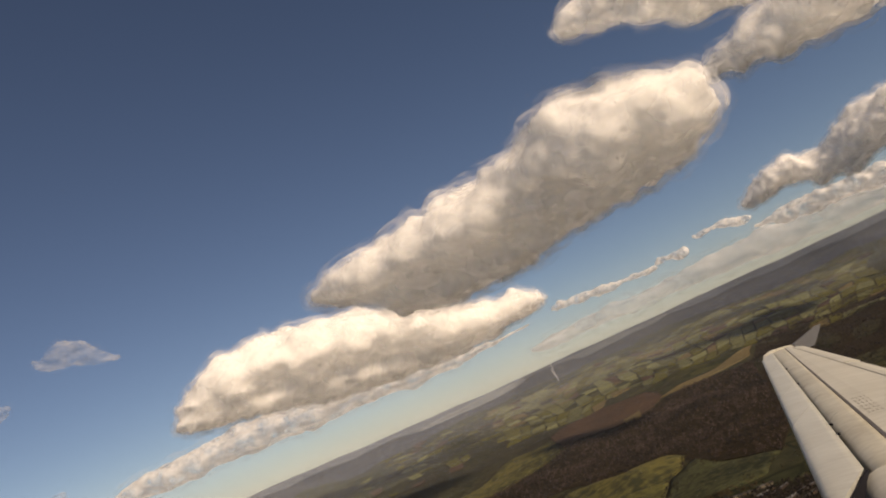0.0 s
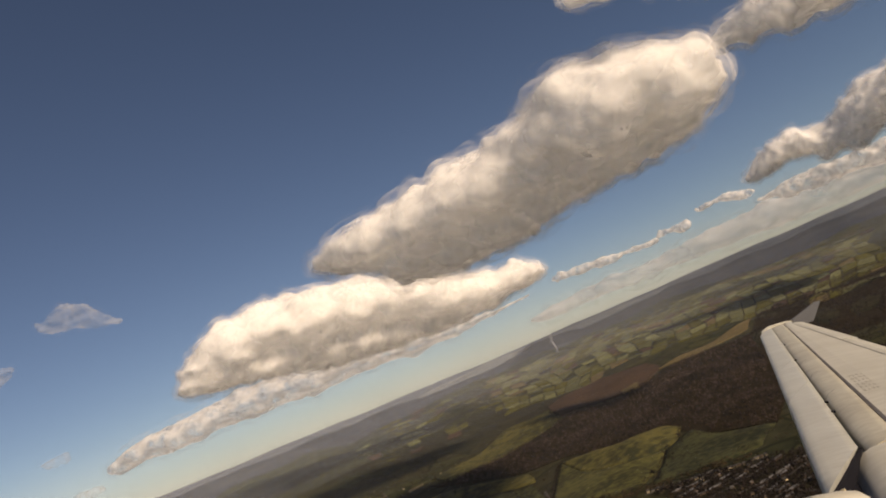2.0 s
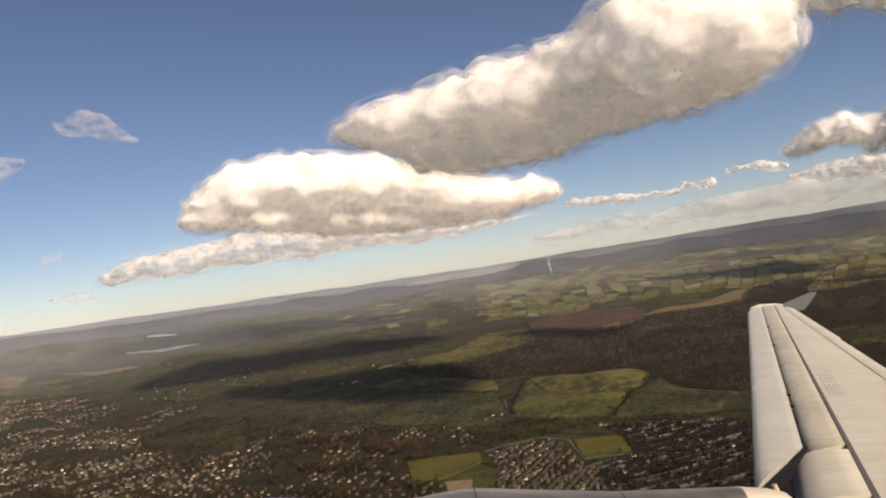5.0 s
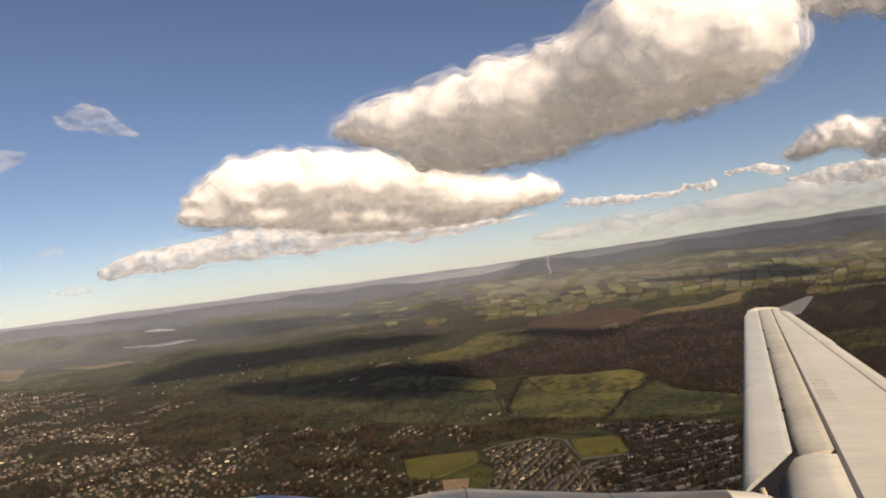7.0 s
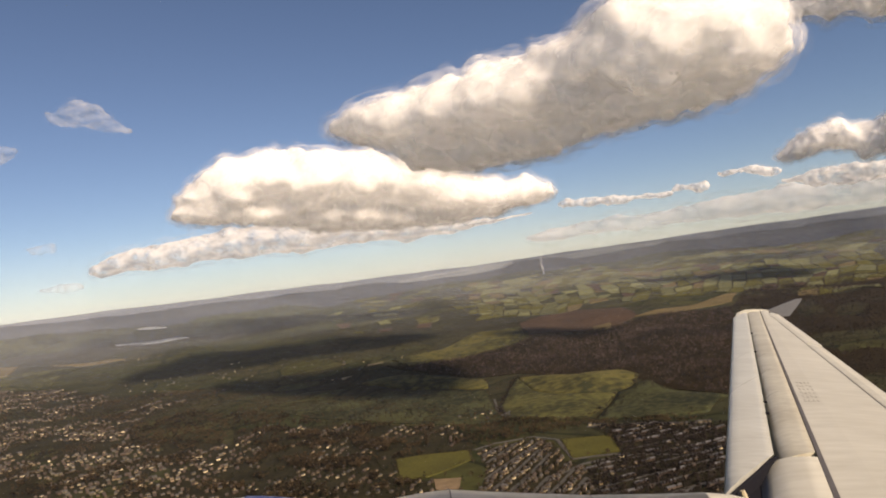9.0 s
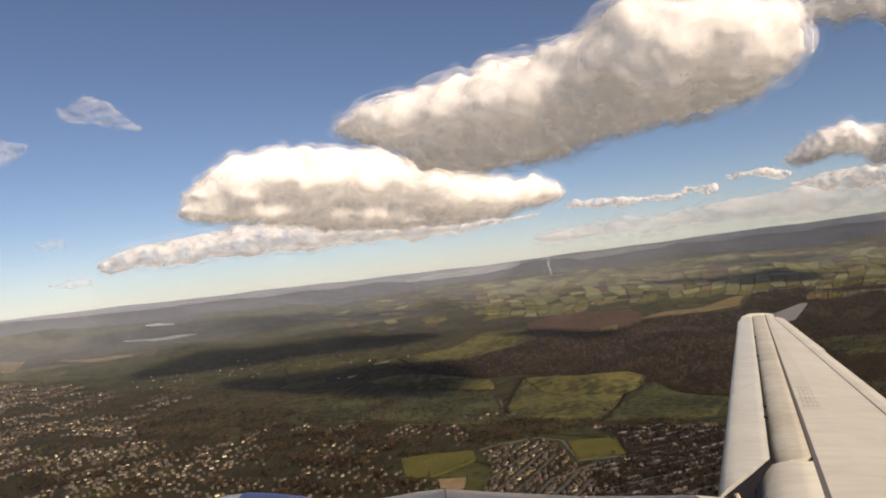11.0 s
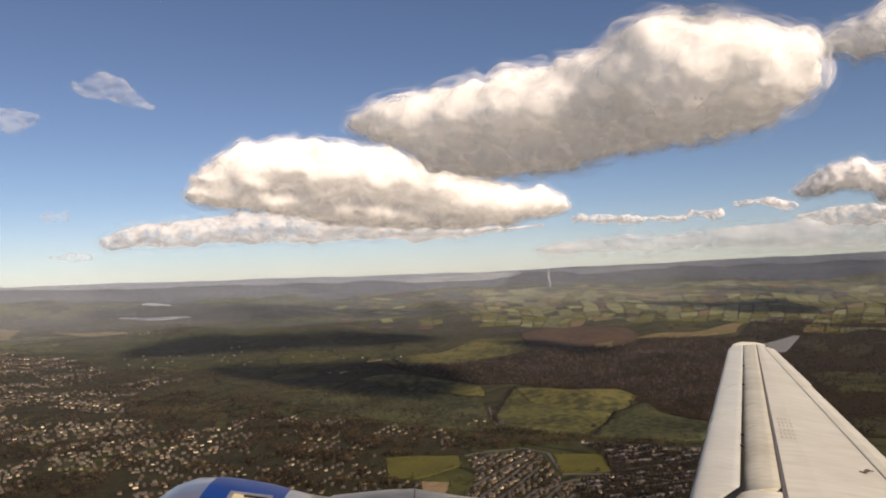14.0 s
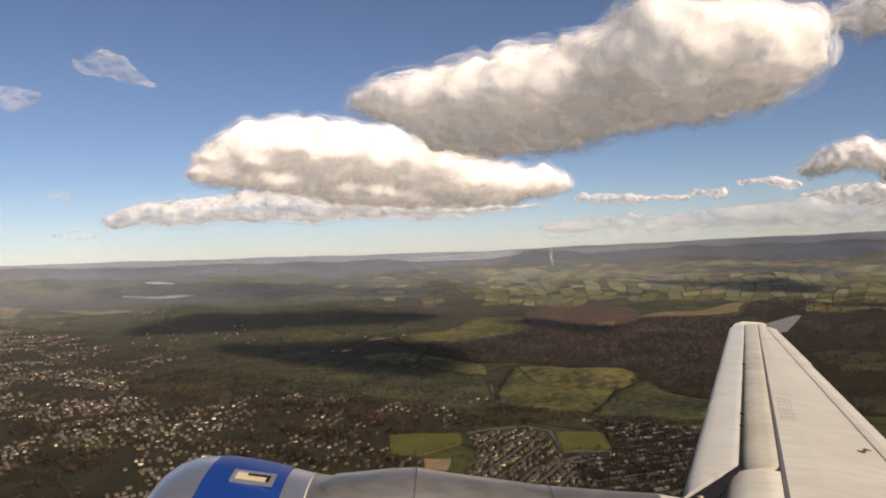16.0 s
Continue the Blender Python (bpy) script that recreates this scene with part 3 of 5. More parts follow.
def on_cowl(aft, turn, r):
    """A place on the cowl, turned degrees from its top towards the cabin."""
    a = radians(turn)
    return (AX_S - r * math.sin(a), aft, AX_Z + r * math.cos(a))


def cowl_slab(name, a0, a1, t0, t1, r, h, mat, label=""):
    rings = []
    for t in span(t0, t1, 5):
        rings.append([on_cowl(a0, t, r), on_cowl(a1, t, r), on_cowl(a1, t, r + h), on_cowl(a0, t, r + h)])
    return part(name, loft(rings), mat, engine, label)


# vent with a steel surround and a tan lining
VT0, VT1, VA0, VA1 = 6.3, 11.2, -0.595, -0.435
cowl_slab("vent_lining", VA0, VA1, VT0, VT1, 0.872, 0.001, M_VENT, "tan vent opening")
# shade inside the vent, laid on as dark slabs along two edges
cowl_slab("vent_shadow", VA0 + 0.05, VA1, VT0, VT0 + 1.3, 0.8735, 0.002, M_DARK)
cowl_slab("vent_shadow", VA1 - 0.018, VA1, VT0, VT1, 0.8735, 0.002, M_DARK)
for a0, a1, t0, t1 in ((VA0 - 0.02, VA1 + 0.02, VT0 - 1.3, VT0), (VA0 - 0.02, VA1 + 0.02, VT1, VT1 + 1.3), (VA0 - 0.02, VA0, VT0, VT1), (VA1, VA1 + 0.02, VT0, VT1)):
    cowl_slab("vent_frame", a0, a1, t0, t1, 0.868, 0.012, M_STEEL)

# pylon fairing from the cowl up to the wing
rings = []
crest = ((-0.27, -1.15, 0.10, 0.75), (-0.14, -1.085, 0.20, 0.8), (0.12, -1.03, 0.25, 0.87), (0.25, -1.01, 0.26, 0.89), (0.46, -1.015, 0.25, 0.80), (0.92, -1.015, 0.19, 0.42), (1.3, -0.992, 0.12, 0.19), (1.47, -0.98, 0.09, 0.13), (1.6, -0.985, 0.075, 0.11), (1.68, -1.0, 0.055, 0.085), (1.72, -1.03, 0.025, 0.05))
for a, z, w, tall in crest:
    half = []
    for k in range(13):
        th = math.pi * (k / 12)
        half.append((AX_S + w * math.cos(th), a, z - w * 0.6 + w * 0.6 * math.sin(th)))
    low = z - tall
    half += [(AX_S - w * 0.8, a, low), (AX_S + w * 0.8, a, low)]
    rings.append(half)
part("pylon", loft(rings[:8]), M_COWL, airliner, "bare metal pylon fairing above the engine", smooth=True)
part("pylon_tail", loft(rings[7:]), M_PAINT, airliner, "white rounded rear end of the pylon", smooth=True)
seam_ = [[(AX_S - w - o, a, z - w * 0.6 - 0.02 - d) for o, d in ((0.004, 0.0), (0.004, 0.008), (-0.004, 0.008), (-0.004, 0.0))] for a, z, w, tall in crest[3:8]]
part("pylon_seam", loft(seam_), M_SEAL, airliner, "dark lengthwise joint of the pylon")
for a, z, w in ((0.25, -1.01, 0.26), (0.92, -1.015, 0.19)):
    hoop = []
    for da in (-0.003, 0.003):
        hoop.append([(AX_S + (w + 0.003) * math.cos(math.pi * k / 12), a + da, z - w * 0.6 + 0.003 + (w * 0.6 + 0.002) * math.sin(math.pi * k / 12)) for k in range(13)])
    part("pylon_joint", loft(hoop, closed=False), M_SEAL, airliner, "dark upright joint of the pylon skin")
# yellow fitting in the slot behind the slat
bm = bmesh.new()
bmesh.ops.create_cone(bm, cap_ends=True, segments=8, radius1=0.028, radius2=0.016, depth=0.16, matrix=pose(4.14, 2.03, -1.25, 20, 8, 0))
part("slat_fitting", bm, M_VENT, wing, "small tan metal fitting")
# fuselage flank behind the eye
rings = []
for y, r in ((-15, 0.4), (-14, 1.1), (-12, 1.65), (-9, 1.85), (0, 1.85), (14, 1.85), (18, 1.4), (22, 0.6)):
    rings.append([(-2.5 + r * math.sin(2 * math.pi * k / 40), y, -0.3 + r * math.cos(2 * math.pi * k / 40)) for k in range(40)])
part("fuselage", loft(rings), M_PAINT, airliner, "plain white fuselage", smooth=True)


# ---- clouds ----
def cloud(label, lumps, voxel, seed, flat=1.0, wide=1.0, thin=False, deep=1.0, rough=1.0):
    """A heap of rounded billows, melted together and roughened, in a thin torn fringe. lumps: azimuth, height and radius in degrees, distance in metres. thin: True for wisps, 2 for slight clouds, "bank" for a hazy bank; wide, deep: how far billows stretch sideways and away; rough: relief of its skin."""
    rng = np.random.default_rng(seed)
    bm = bmesh.new()
    # billows between neighbours close the creases
    chain = [lumps[0]]
    for p, q in zip(lumps, lumps[1:]):
        if math.hypot(p[0] - q[0], p[1] - q[1]) < 1.6 * (p[2] + q[2]) * min(wide, 1.6):
            chain += [tuple(x + (y - x) * k / 3 for x, y in zip(p, q)) for k in (1, 2)]
        chain.append(q)
    for i, (az, el, rad, D) in enumerate(chain):
        a, e = radians(az), radians(el)
        c = np.array((math.sin(a) * math.cos(e) * D, math.cos(a) * math.cos(e) * D, ALT + math.sin(e) * D))
        r = D * math.tan(radians(rad))
        side = Matrix.Rotation(-a, 4, "Z")
        shape = np.array((wide, deep, flat))
        bmesh.ops.create_icosphere(bm, subdivisions=3, radius=1, matrix=Matrix.Translation(c) @ side @ Matrix.Diagonal((*(shape * r * 0.9), 1)))
        for _ in range(13 if (az, el, rad, D) in lumps else 2):
            v = rng.normal(size=3)
            v[2] = v[2] * 0.8 + 0.2
            v /= np.linalg.norm(v)
            q = r * rng.uniform(0.25, 0.58)
            p = Vector(c) + side @ Vector(v * shape * (r - q * 0.6))
            bmesh.ops.create_icosphere(bm, subdivisions=2, radius=1, matrix=Matrix.Translation(p) @ side @ Matrix.Diagonal((q * min(wide, 1.6), q, q * min(1, flat * 1.15), 1)))
    me = bpy.data.meshes.new("cloud")
    bm.to_mesh(me)
    bm.free()
    ob = new("cloud", me)
    mod = ob.modifiers.new("melt", "REMESH")
    mod.mode, mod.voxel_size, mod.use_smooth_shade = "VOXEL", voxel, True
    sm = ob.modifiers.new("soften", "SMOOTH")
    sm.factor, sm.iterations = 0.5, 14
    for size, strength in ((40 * voxel, 12.0 * voxel), (16 * voxel, 6.5 * voxel), (6 * voxel, 3.4 * voxel), (2.4 * voxel, 1.0 * voxel)):
        tex = bpy.data.textures.new("billow", "CLOUDS")
        tex.noise_scale, tex.noise_depth = size, 3
        d = ob.modifiers.new("billow", "DISPLACE")
        d.texture, d.texture_coords, d.strength, d.mid_level = tex, "GLOBAL", strength * rough, 0.5
    dg = bpy.context.evaluated_depsgraph_get()
    done = bpy.data.meshes.new_from_object(ob.evaluated_get(dg))
    ob.modifiers.clear()
    ob.data = done
    done.materials.clear()
    done.materials.append(M_BANK if thin == "bank" else M_THIN if thin is True else M_SHEET if thin else M_CLOUD)
    done.polygons.foreach_set("use_smooth", np.ones(len(done.polygons), dtype=bool))
    tagged(ob, label, "cloud", "clouds in the sky")
    # thin shells of vapour round the body
    nv = len(done.vertices)
    co, no = np.empty(nv * 3), np.empty(nv * 3)
    done.vertices.foreach_get("co", co)
    done.vertices.foreach_get("normal", no)
    co, no = co.reshape(-1, 3), no.reshape(-1, 3)
    # evened directions keep the shells clear of one another
    ed = np.empty(len(done.edges) * 2, dtype=np.int32)
    done.edges.foreach_get("vertices", ed)
    ed = ed.reshape(-1, 2)
    for _ in range(14):
        acc = no.copy()
        for c in range(3):
            acc[:, c] += np.bincount(ed[:, 0], no[ed[:, 1], c], nv) + np.bincount(ed[:, 1], no[ed[:, 0], c], nv)
        no = acc / (np.linalg.norm(acc, axis=1, keepdims=True) + 1e-9)
    step = min(1.1 * voxel, 0.085 * sorted(l[3] * math.tan(radians(l[2])) for l in lumps)[len(lumps) // 2] * flat ** 0.5)
    inner = 2.2 * step
    for k, (out, m) in enumerate(FRINGE[4:] if thin is True else FRINGE[3:] if thin else FRINGE):
        shell = done.copy()
        wave = np.zeros(nv)
        for _ in range(9):
            d = rng.normal(size=3)
            d *= rng.uniform(0.7, 2.2) / (4.0 * step) / np.linalg.norm(d)
            wave += np.sin(co @ d + rng.uniform(0, 6.28))
        off = (step * (out + 0.28 * wave) - inner)[:, None]
        shell.vertices.foreach_set("co", (co + no * off).astype(np.float32).ravel())
        shell.materials.clear()
        shell.materials.append(m)
        w = new("fringe", shell)
        w.parent = ob
        tagged(w, "thin torn vapour round the cloud", kind="stuff")
    done.vertices.foreach_set("co", (co - no * inner).astype(np.float32).ravel())
    return ob


cloud("large white heaped cloud with grey shaded hollows", [
    (25.0, 12.7, 2.9, 1542), (22.6, 13.1, 4.1, 1574), (19.8, 13.1, 4.6, 1607), (16.9, 12.9, 4.5, 1639), (13.8, 12.4, 4.1, 1672), (10.7, 11.9, 4.0, 1704), (7.5, 11.4, 3.9, 1737), (4.4, 11.2, 3.7, 1769), (1.2, 11.3, 3.2, 1802), (-1.5, 11.4, 2.6, 1834), (-4.1, 11.7, 1.7, 1867), (-6.3, 11.7, 1.1, 1900),
    (-0.6, 9.6, 2.0, 1820), (2.7, 8.6, 2.2, 1800), (6.3, 8.6, 2.3, 1745), (10.7, 8.9, 2.2, 1690), (14.3, 9.6, 2.1, 1635), (19.0, 10.4, 2.1, 1580)], 8.5, 3, 0.95, 1.2, deep=2.0, rough=0.55)
cloud("long cream-white heaped cloud with a grey foot", [
    (-17.6, 7.3, 1.5, 2500), (-15.3, 7.8, 2.3, 2525), (-12.5, 7.9, 2.6, 2550), (-9.5, 7.8, 2.7, 2575), (-6.5, 7.6, 2.6, 2600), (-3.4, 7.0, 2.5, 2625), (-0.4, 6.1, 2.3, 2650), (2.2, 5.3, 1.9, 2675), (4.8, 4.8, 1.6, 2700), (7.0, 4.8, 1.35, 2725), (8.3, 4.7, 1.2, 2750),
    (4.7, 3.9, 1.0, 2750), (1.1, 4.0, 1.2, 2700), (-3.3, 4.4, 1.4, 2650), (-7.7, 4.9, 1.5, 2600), (-12.0, 5.4, 1.4, 2550), (-15.7, 6.0, 1.2, 2500), (-19.0, 6.3, 0.9, 2480)], 10.0, 5, 0.95, 1.35, deep=2.0, rough=0.5)
cloud("low flat cream-white cloud sheet under the large cloud", [
    (-24.8, 2.9, 0.7, 3900), (-22.5, 3.3, 1.3, 3870), (-20.6, 3.4, 1.6, 3840), (-18.2, 3.6, 1.7, 3810), (-15.7, 3.7, 1.75, 3780), (-12.7, 3.7, 1.7, 3750), (-9.7, 3.6, 1.55, 3720), (-6.2, 3.4, 1.35, 3690), (-2.6, 3.2, 1.15, 3660), (1.0, 3.0, 0.95, 3630), (4.1, 3.0, 0.75, 3600), (7.0, 3.2, 0.5, 3600)], 10.0, 6, 0.75, 1.9, 2, deep=2.0, rough=0.4)
cloud("thin row of small white clouds low over the horizon", [
    (10.4, 3.5, 0.36, 4200), (12.1, 3.4, 0.4, 4200), (13.8, 3.3, 0.4, 4200), (15.5, 3.2, 0.4, 4200), (17.3, 3.1, 0.36, 4200)], 5.0, 7, 0.6, 2.6, 2)
cloud("small white puffs low over the horizon", [(18.6, 3.4, 0.36, 4200), (20.2, 3.3, 0.4, 4200)], 4.5, 8, 0.8, 1.4, 2)
cloud("flat white cloud low over the horizon", [(22.0, 4.0, 0.4, 4200), (23.4, 4.0, 0.53, 4200), (24.9, 3.6, 0.45, 4200)], 5.0, 9, 0.75, 1.7, 2)
cloud("white heaped cloud with a grey base", [
    (26.2, 4.5, 0.62, 3700), (27.4, 4.9, 1.07, 3685), (28.9, 5.3, 1.29, 3671), (30.4, 5.0, 1.34, 3657), (31.6, 4.5, 1.34, 3642), (33.4, 4.7, 1.78, 3628), (35.6, 5.2, 2.22, 3614), (38.6, 6.0, 2.45, 3600)], 9.5, 11, 0.85, 1.2, rough=0.65)
cloud("flat pale cloud bank low on the horizon", [
    (26.8, 2.8, 0.62, 4200), (28.8, 2.5, 0.8, 4183), (30.9, 2.5, 0.98, 4166), (33.1, 2.4, 1.16, 4150)], 8.5, 13, 0.6, 2.4, 2)
# bright low haze on the right, added as one smooth see-through bank
cloud("broad pale haze over the horizon, built as a see-through bank", [
    (9.0, 1.3, 0.9, 4500), (13.0, 1.4, 1.1, 4500), (17.5, 1.4, 1.3, 4500), (22.0, 1.4, 1.45, 4500), (26.5, 1.4, 1.55, 4500), (31.0, 1.3, 1.6, 4500), (36.0, 1.3, 1.6, 4450), (41.0, 1.3, 1.5, 4450)], 13.0, 15, 0.7, 3.0, "bank", rough=0.25)
cloud("white billowing cloud high up with torn edges", [
    (21.0, 22.4, 1.5, 1500), (23.5, 22.2, 2.4, 1500), (26.5, 21.2, 2.8, 1500), (29.5, 20.2, 2.7, 1500), (32.5, 19.2, 2.0, 1500), (26.0, 23.6, 2.0, 1500), (28.5, 18.6, 1.5, 1500)], 8.0, 17, rough=0.65)
cloud("white torn cloud high up", [
    (28.6, 14.5, 1.34, 2300), (30.4, 14.2, 2.0, 2300), (32.7, 14.4, 2.5, 2300), (35.0, 14.8, 3.0, 2300), (37.5, 14.5, 2.8, 2300), (40.0, 14.0, 2.2, 2300)], 9.5, 19, 0.9, rough=0.7)
cloud("small grey-white torn cloud", [
    (-26.5, 13.6, 0.62, 2600), (-25.0, 14.0, 0.98, 2600), (-24.0, 13.5, 0.67, 2600), (-23.2, 13.0, 0.53, 2600), (-22.2, 12.7, 0.49, 2600)], 5.0, 23, 0.8, 1.4, True)
cloud("small grey-white flat cloud", [
    (-32.5, 11.3, 0.62, 2700), (-31.5, 11.4, 0.89, 2700), (-30.3, 11.4, 0.71, 2700)], 5.0, 29, 0.7, 1.5, True)
cloud("small white rounded cloud", [(-35.5, 7.3, 1.0, 3200), (-34.2, 7.5, 0.7, 3200)], 5.5, 31, 0.8, 1.2, 2)
cloud("small grey cloud puff", [(-28.9, 4.7, 0.45, 3800), (-28.1, 4.8, 0.53, 3800)], 5.0, 37, 0.8, 1.4, True)
cloud("small low cream cloud", [(-28.4, 2.0, 0.36, 4200), (-27.5, 2.0, 0.49, 4200), (-26.7, 2.0, 0.36, 4200)], 4.5, 41, 0.7, 1.6, True)


# ---- fields, woods, water ----
FIELD_EDGES = []


def field(poly, mat, label, up=1.5, wobble=0.02, name="field", dome=0.0):
    FIELD_EDGES.append(list(poly) + [poly[0]])
    return patch(name, poly, mat, label, "field", up, wobble=wobble, dome=dome)


HILL = [(98, 1929), (140, 2115), (180, 2257), (249, 2251), (278, 2150), (369, 2143), (445, 2197), (491, 2164), (508, 2048), (456, 1936), (406, 1898), (350, 1767), (274, 1664), (221, 1656), (148, 1740), (107, 1757)]
ROUGH = [(410, 1890), (456, 1925), (506, 1970), (515, 1809), (609, 1657), (520, 1560), (430, 1570), (290, 1640), (358, 1767)]
STRIP = [(-360, 2656), (-237, 2679), (-89, 2545), (88, 2350), (84, 2220), (-32, 2300), (-219, 2430)]
PARK = [(-237, 2395), (-32, 2255), (80, 2181), (92, 1927), (98, 1767), (57, 1735), (-37, 1770), (-180, 1862), (-419, 2065), (-553, 2223), (-389, 2285)]
TURF = [(-146, 1497), (-74, 1503), (2, 1493), (4, 1418), (-40, 1374), (-77, 1344), (-130, 1358)]
GREEN = [(194, 1493), (287, 1467), (278, 1340), (188, 1335)]
SOIL = [(-66, 1321), (-18, 1309), (-22, 1248), (-63, 1260)]
HILL_UP = [(249, 2251), (278, 2150), (369, 2143), (445, 2197), (491, 2164), (508, 2048), (456, 1936), (406, 1898), (330, 1905), (262, 1965), (204, 2085), (180, 2257)]
HILL_LOW = [(98, 1929), (140, 2115), (180, 2257), (204, 2085), (262, 1965), (330, 1905), (406, 1898), (350, 1767), (274, 1664), (221, 1656), (148, 1740), (107, 1757)]
field(HILL_UP, M_PASTURE, "sunlit olive-green pasture on a hillside below the wood", 3.0, 0.0, dome=16.0)
# lower part of the hill, its shading held in a darker colour
field(HILL_LOW, M_DIM_PASTURE, "olive pasture on the lower hillside, shading put into its darker colour", 2.9, 0.0, dome=7.0)
field(ROUGH, M_ROUGH, "dark olive rough pasture beside the hill field", 2.0, 0.02, dome=5.0)
field(STRIP, M_PASTURE, "long strip of olive-green pasture beside the wood", 3.0, 0.02, dome=10.0)
field(PARK, M_ROUGH, "dark green parkland between the wood and the town", 2.0, 0.02)
field(TURF, M_TURF, "bright green playing field between houses and trees", 2.0, 0.0)
field(GREEN, M_TURF, "green field beside a housing estate", 2.0, 0.0)
field(SOIL, M_SOIL, "bare brown ground below the playing field", 2.0)
field([(391, 4145), (694, 4504), (993, 4152), (925, 3633), (746, 3382), (481, 3381), (345, 3307)], M_MOOR, "brown heather moor", 4.0, 0.02)
field([(-265, 3077), (-99, 3285), (99, 3735), (375, 4044), (330, 3319), (165, 3037), (-26, 2881), (-181, 2828)], M_PASTURE, "tan and olive hill slope with farm buildings", 4.0, 0.02)
field([(914, 3614), (1158, 3757), (1370, 3937), (1661, 4180), (1476, 3816), (1285, 3702), (1081, 3518)], M_STUBBLE, "long yellow strip of stubble between woods", 4.0)
field([(678, 3499), (772, 3540), (716, 3277), (633, 3262)], M_STUBBLE, "small tan stubble field on the moor", 7.0)
field([(1012, 5231), (1163, 5317), (1049, 4789), (915, 4719)], M_STUBBLE, "small tan stubble field", 5.0)
field([(-4342, 6614), (-4330, 6930), (-3770, 6346), (-3390, 5550), (-3509, 5463)], M_STUBBLE, "brown-orange ploughed field", 5.0)
field([(-3252, 5938), (-2724, 5802), (-2443, 5470), (-2884, 5668)], M_STUBBLE, "pale yellow field on a ridge", 6.0)
field([(-3174, 4815), (-3380, 5375), (-3304, 5604), (-2760, 5420), (-2563, 4800), (-2289, 4094)], M_DIM_PASTURE, "olive-green pasture past the town", 3.0, 0.03)
field([(-6128, 9365), (-10807, 17411), (-8792, 15974), (-5779, 11105), (-5404, 9432), (-4750, 7475), (-4635, 7170)], M_ROUGH, "green hazy pasture beyond the plantation", 4.0, 0.02)
# a patchwork of hedged fields on the rising ground
r = np.random.default_rng(44)
azs, Rs = np.linspace(-9, 31, 41), np.geomspace(3900, 12500, 21)
ga, gr = np.meshgrid(azs, Rs)
ga, gr = ga + r.uniform(-0.26, 0.26, ga.shape) + 0.5 * np.sin(gr / 700), gr * (1 + r.uniform(-0.016, 0.016, gr.shape) + 0.02 * np.sin(ga * 0.7))
gx, gy = gr * np.sin(np.radians(ga)), gr * np.cos(np.radians(ga))
kinds = [(M_LEA, "olive pasture with dark hedges on rising ground"), (M_TURF, "green field with dark hedges on rising ground"), (M_STUBBLE, "pale stubble field among hedges"), (M_MOOR, "brown rough field among hedges")]
for i in range(20):
    for j in range(40):
        if r.uniform() < (0.13 if azs[j] > 1 else 0.72) or (i < 3 and azs[j] < 26):
            continue
        q = np.array([(gx[a, b], gy[a, b]) for a, b in ((i, j), (i, j + 1), (i + 1, j + 1), (i + 1, j))])
        q = q.mean(0) + (q - q.mean(0)) * r.uniform(0.86, 0.95)
        m, lab = kinds[r.choice(4, p=(0.47, 0.36, 0.10, 0.07))]
        field([tuple(p) for p in q], m, lab, 4.0, 0.015)
WOOD_BELT = [(-277, 2921), (-181, 2812), (-26, 2865), (164, 3019), (347, 3254), (602, 3199), (909, 3544), (1367, 3544), (760, 1900), (609, 1657), (530, 1809), (530, 1979), (530, 2065), (510, 2193), (372, 2175), (281, 2178), (240, 2297), (152, 2340), (95, 2380), (-89, 2581)]
BELT_TREES = [(98, 1765), (150, 1735), (274, 1650), (430, 1560), (500, 1470), (380, 1550), (262, 1590), (150, 1555), (20, 1545), (-37, 1755), (57, 1725)]
WOOD_RIGHT = [(1367, 3544), (1875, 4543), (2324, 4400), (2900, 4300), (2400, 3000), (1300, 1900), (883, 1443), (640, 1640)]
WOOD_LEFT = [(-1108, 2441), (-943, 2487), (-583, 2202), (-340, 1954), (-642, 2051), (-622, 1879), (-724, 1878), (-950, 2095)]
CONIFER = [(-4550, 7475), (-5375, 9593), (-5307, 10190), (-4860, 10523), (-3563, 7731), (-3569, 6822)]
DALE = [(-1500, 5400), (-300, 5000), (-100, 3300), (-430, 3000), (-1000, 3500), (-1500, 4200)]
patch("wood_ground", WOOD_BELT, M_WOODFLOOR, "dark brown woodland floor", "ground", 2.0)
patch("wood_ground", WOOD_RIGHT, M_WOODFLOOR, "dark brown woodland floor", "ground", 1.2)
TOWN = [(-2910, 4305), (-2176, 4002), (-1559, 3275), (-892, 2956), (-1091, 2720), (-1102, 2473), (-950, 2095), (-724, 1878), (-587, 1860), (-422, 1286), (-400, 800), (-1000, 900), (-1618, 2362)]
TOWN_MID = [(-642, 2051), (-336, 1931), (-37, 1755), (21, 1529), (7, 1481), (-149, 1507), (-135, 1354), (-71, 1317), (-61, 1237), (-2, 1142), (-30, 800), (-400, 800), (-422, 1286), (-587, 1860)]
ESTATE = [(18, 1475), (79, 1511), (146, 1526), (178, 1432), (172, 1331), (200, 1262), (177, 1067), (140, 800), (-30, 800), (-2, 1142), (33, 1345)]
ESTATE_RIGHT = [(267, 1568), (380, 1535), (481, 1453), (600, 1400), (560, 1000), (400, 800), (140, 800), (177, 1067), (200, 1262), (279, 1326), (291, 1470)]
for poly in (TOWN, TOWN_MID, ESTATE, ESTATE_RIGHT):
    patch("gardens", poly, M_GARDEN, "brown and green gardens and lawns of the town", "ground", 0.6)
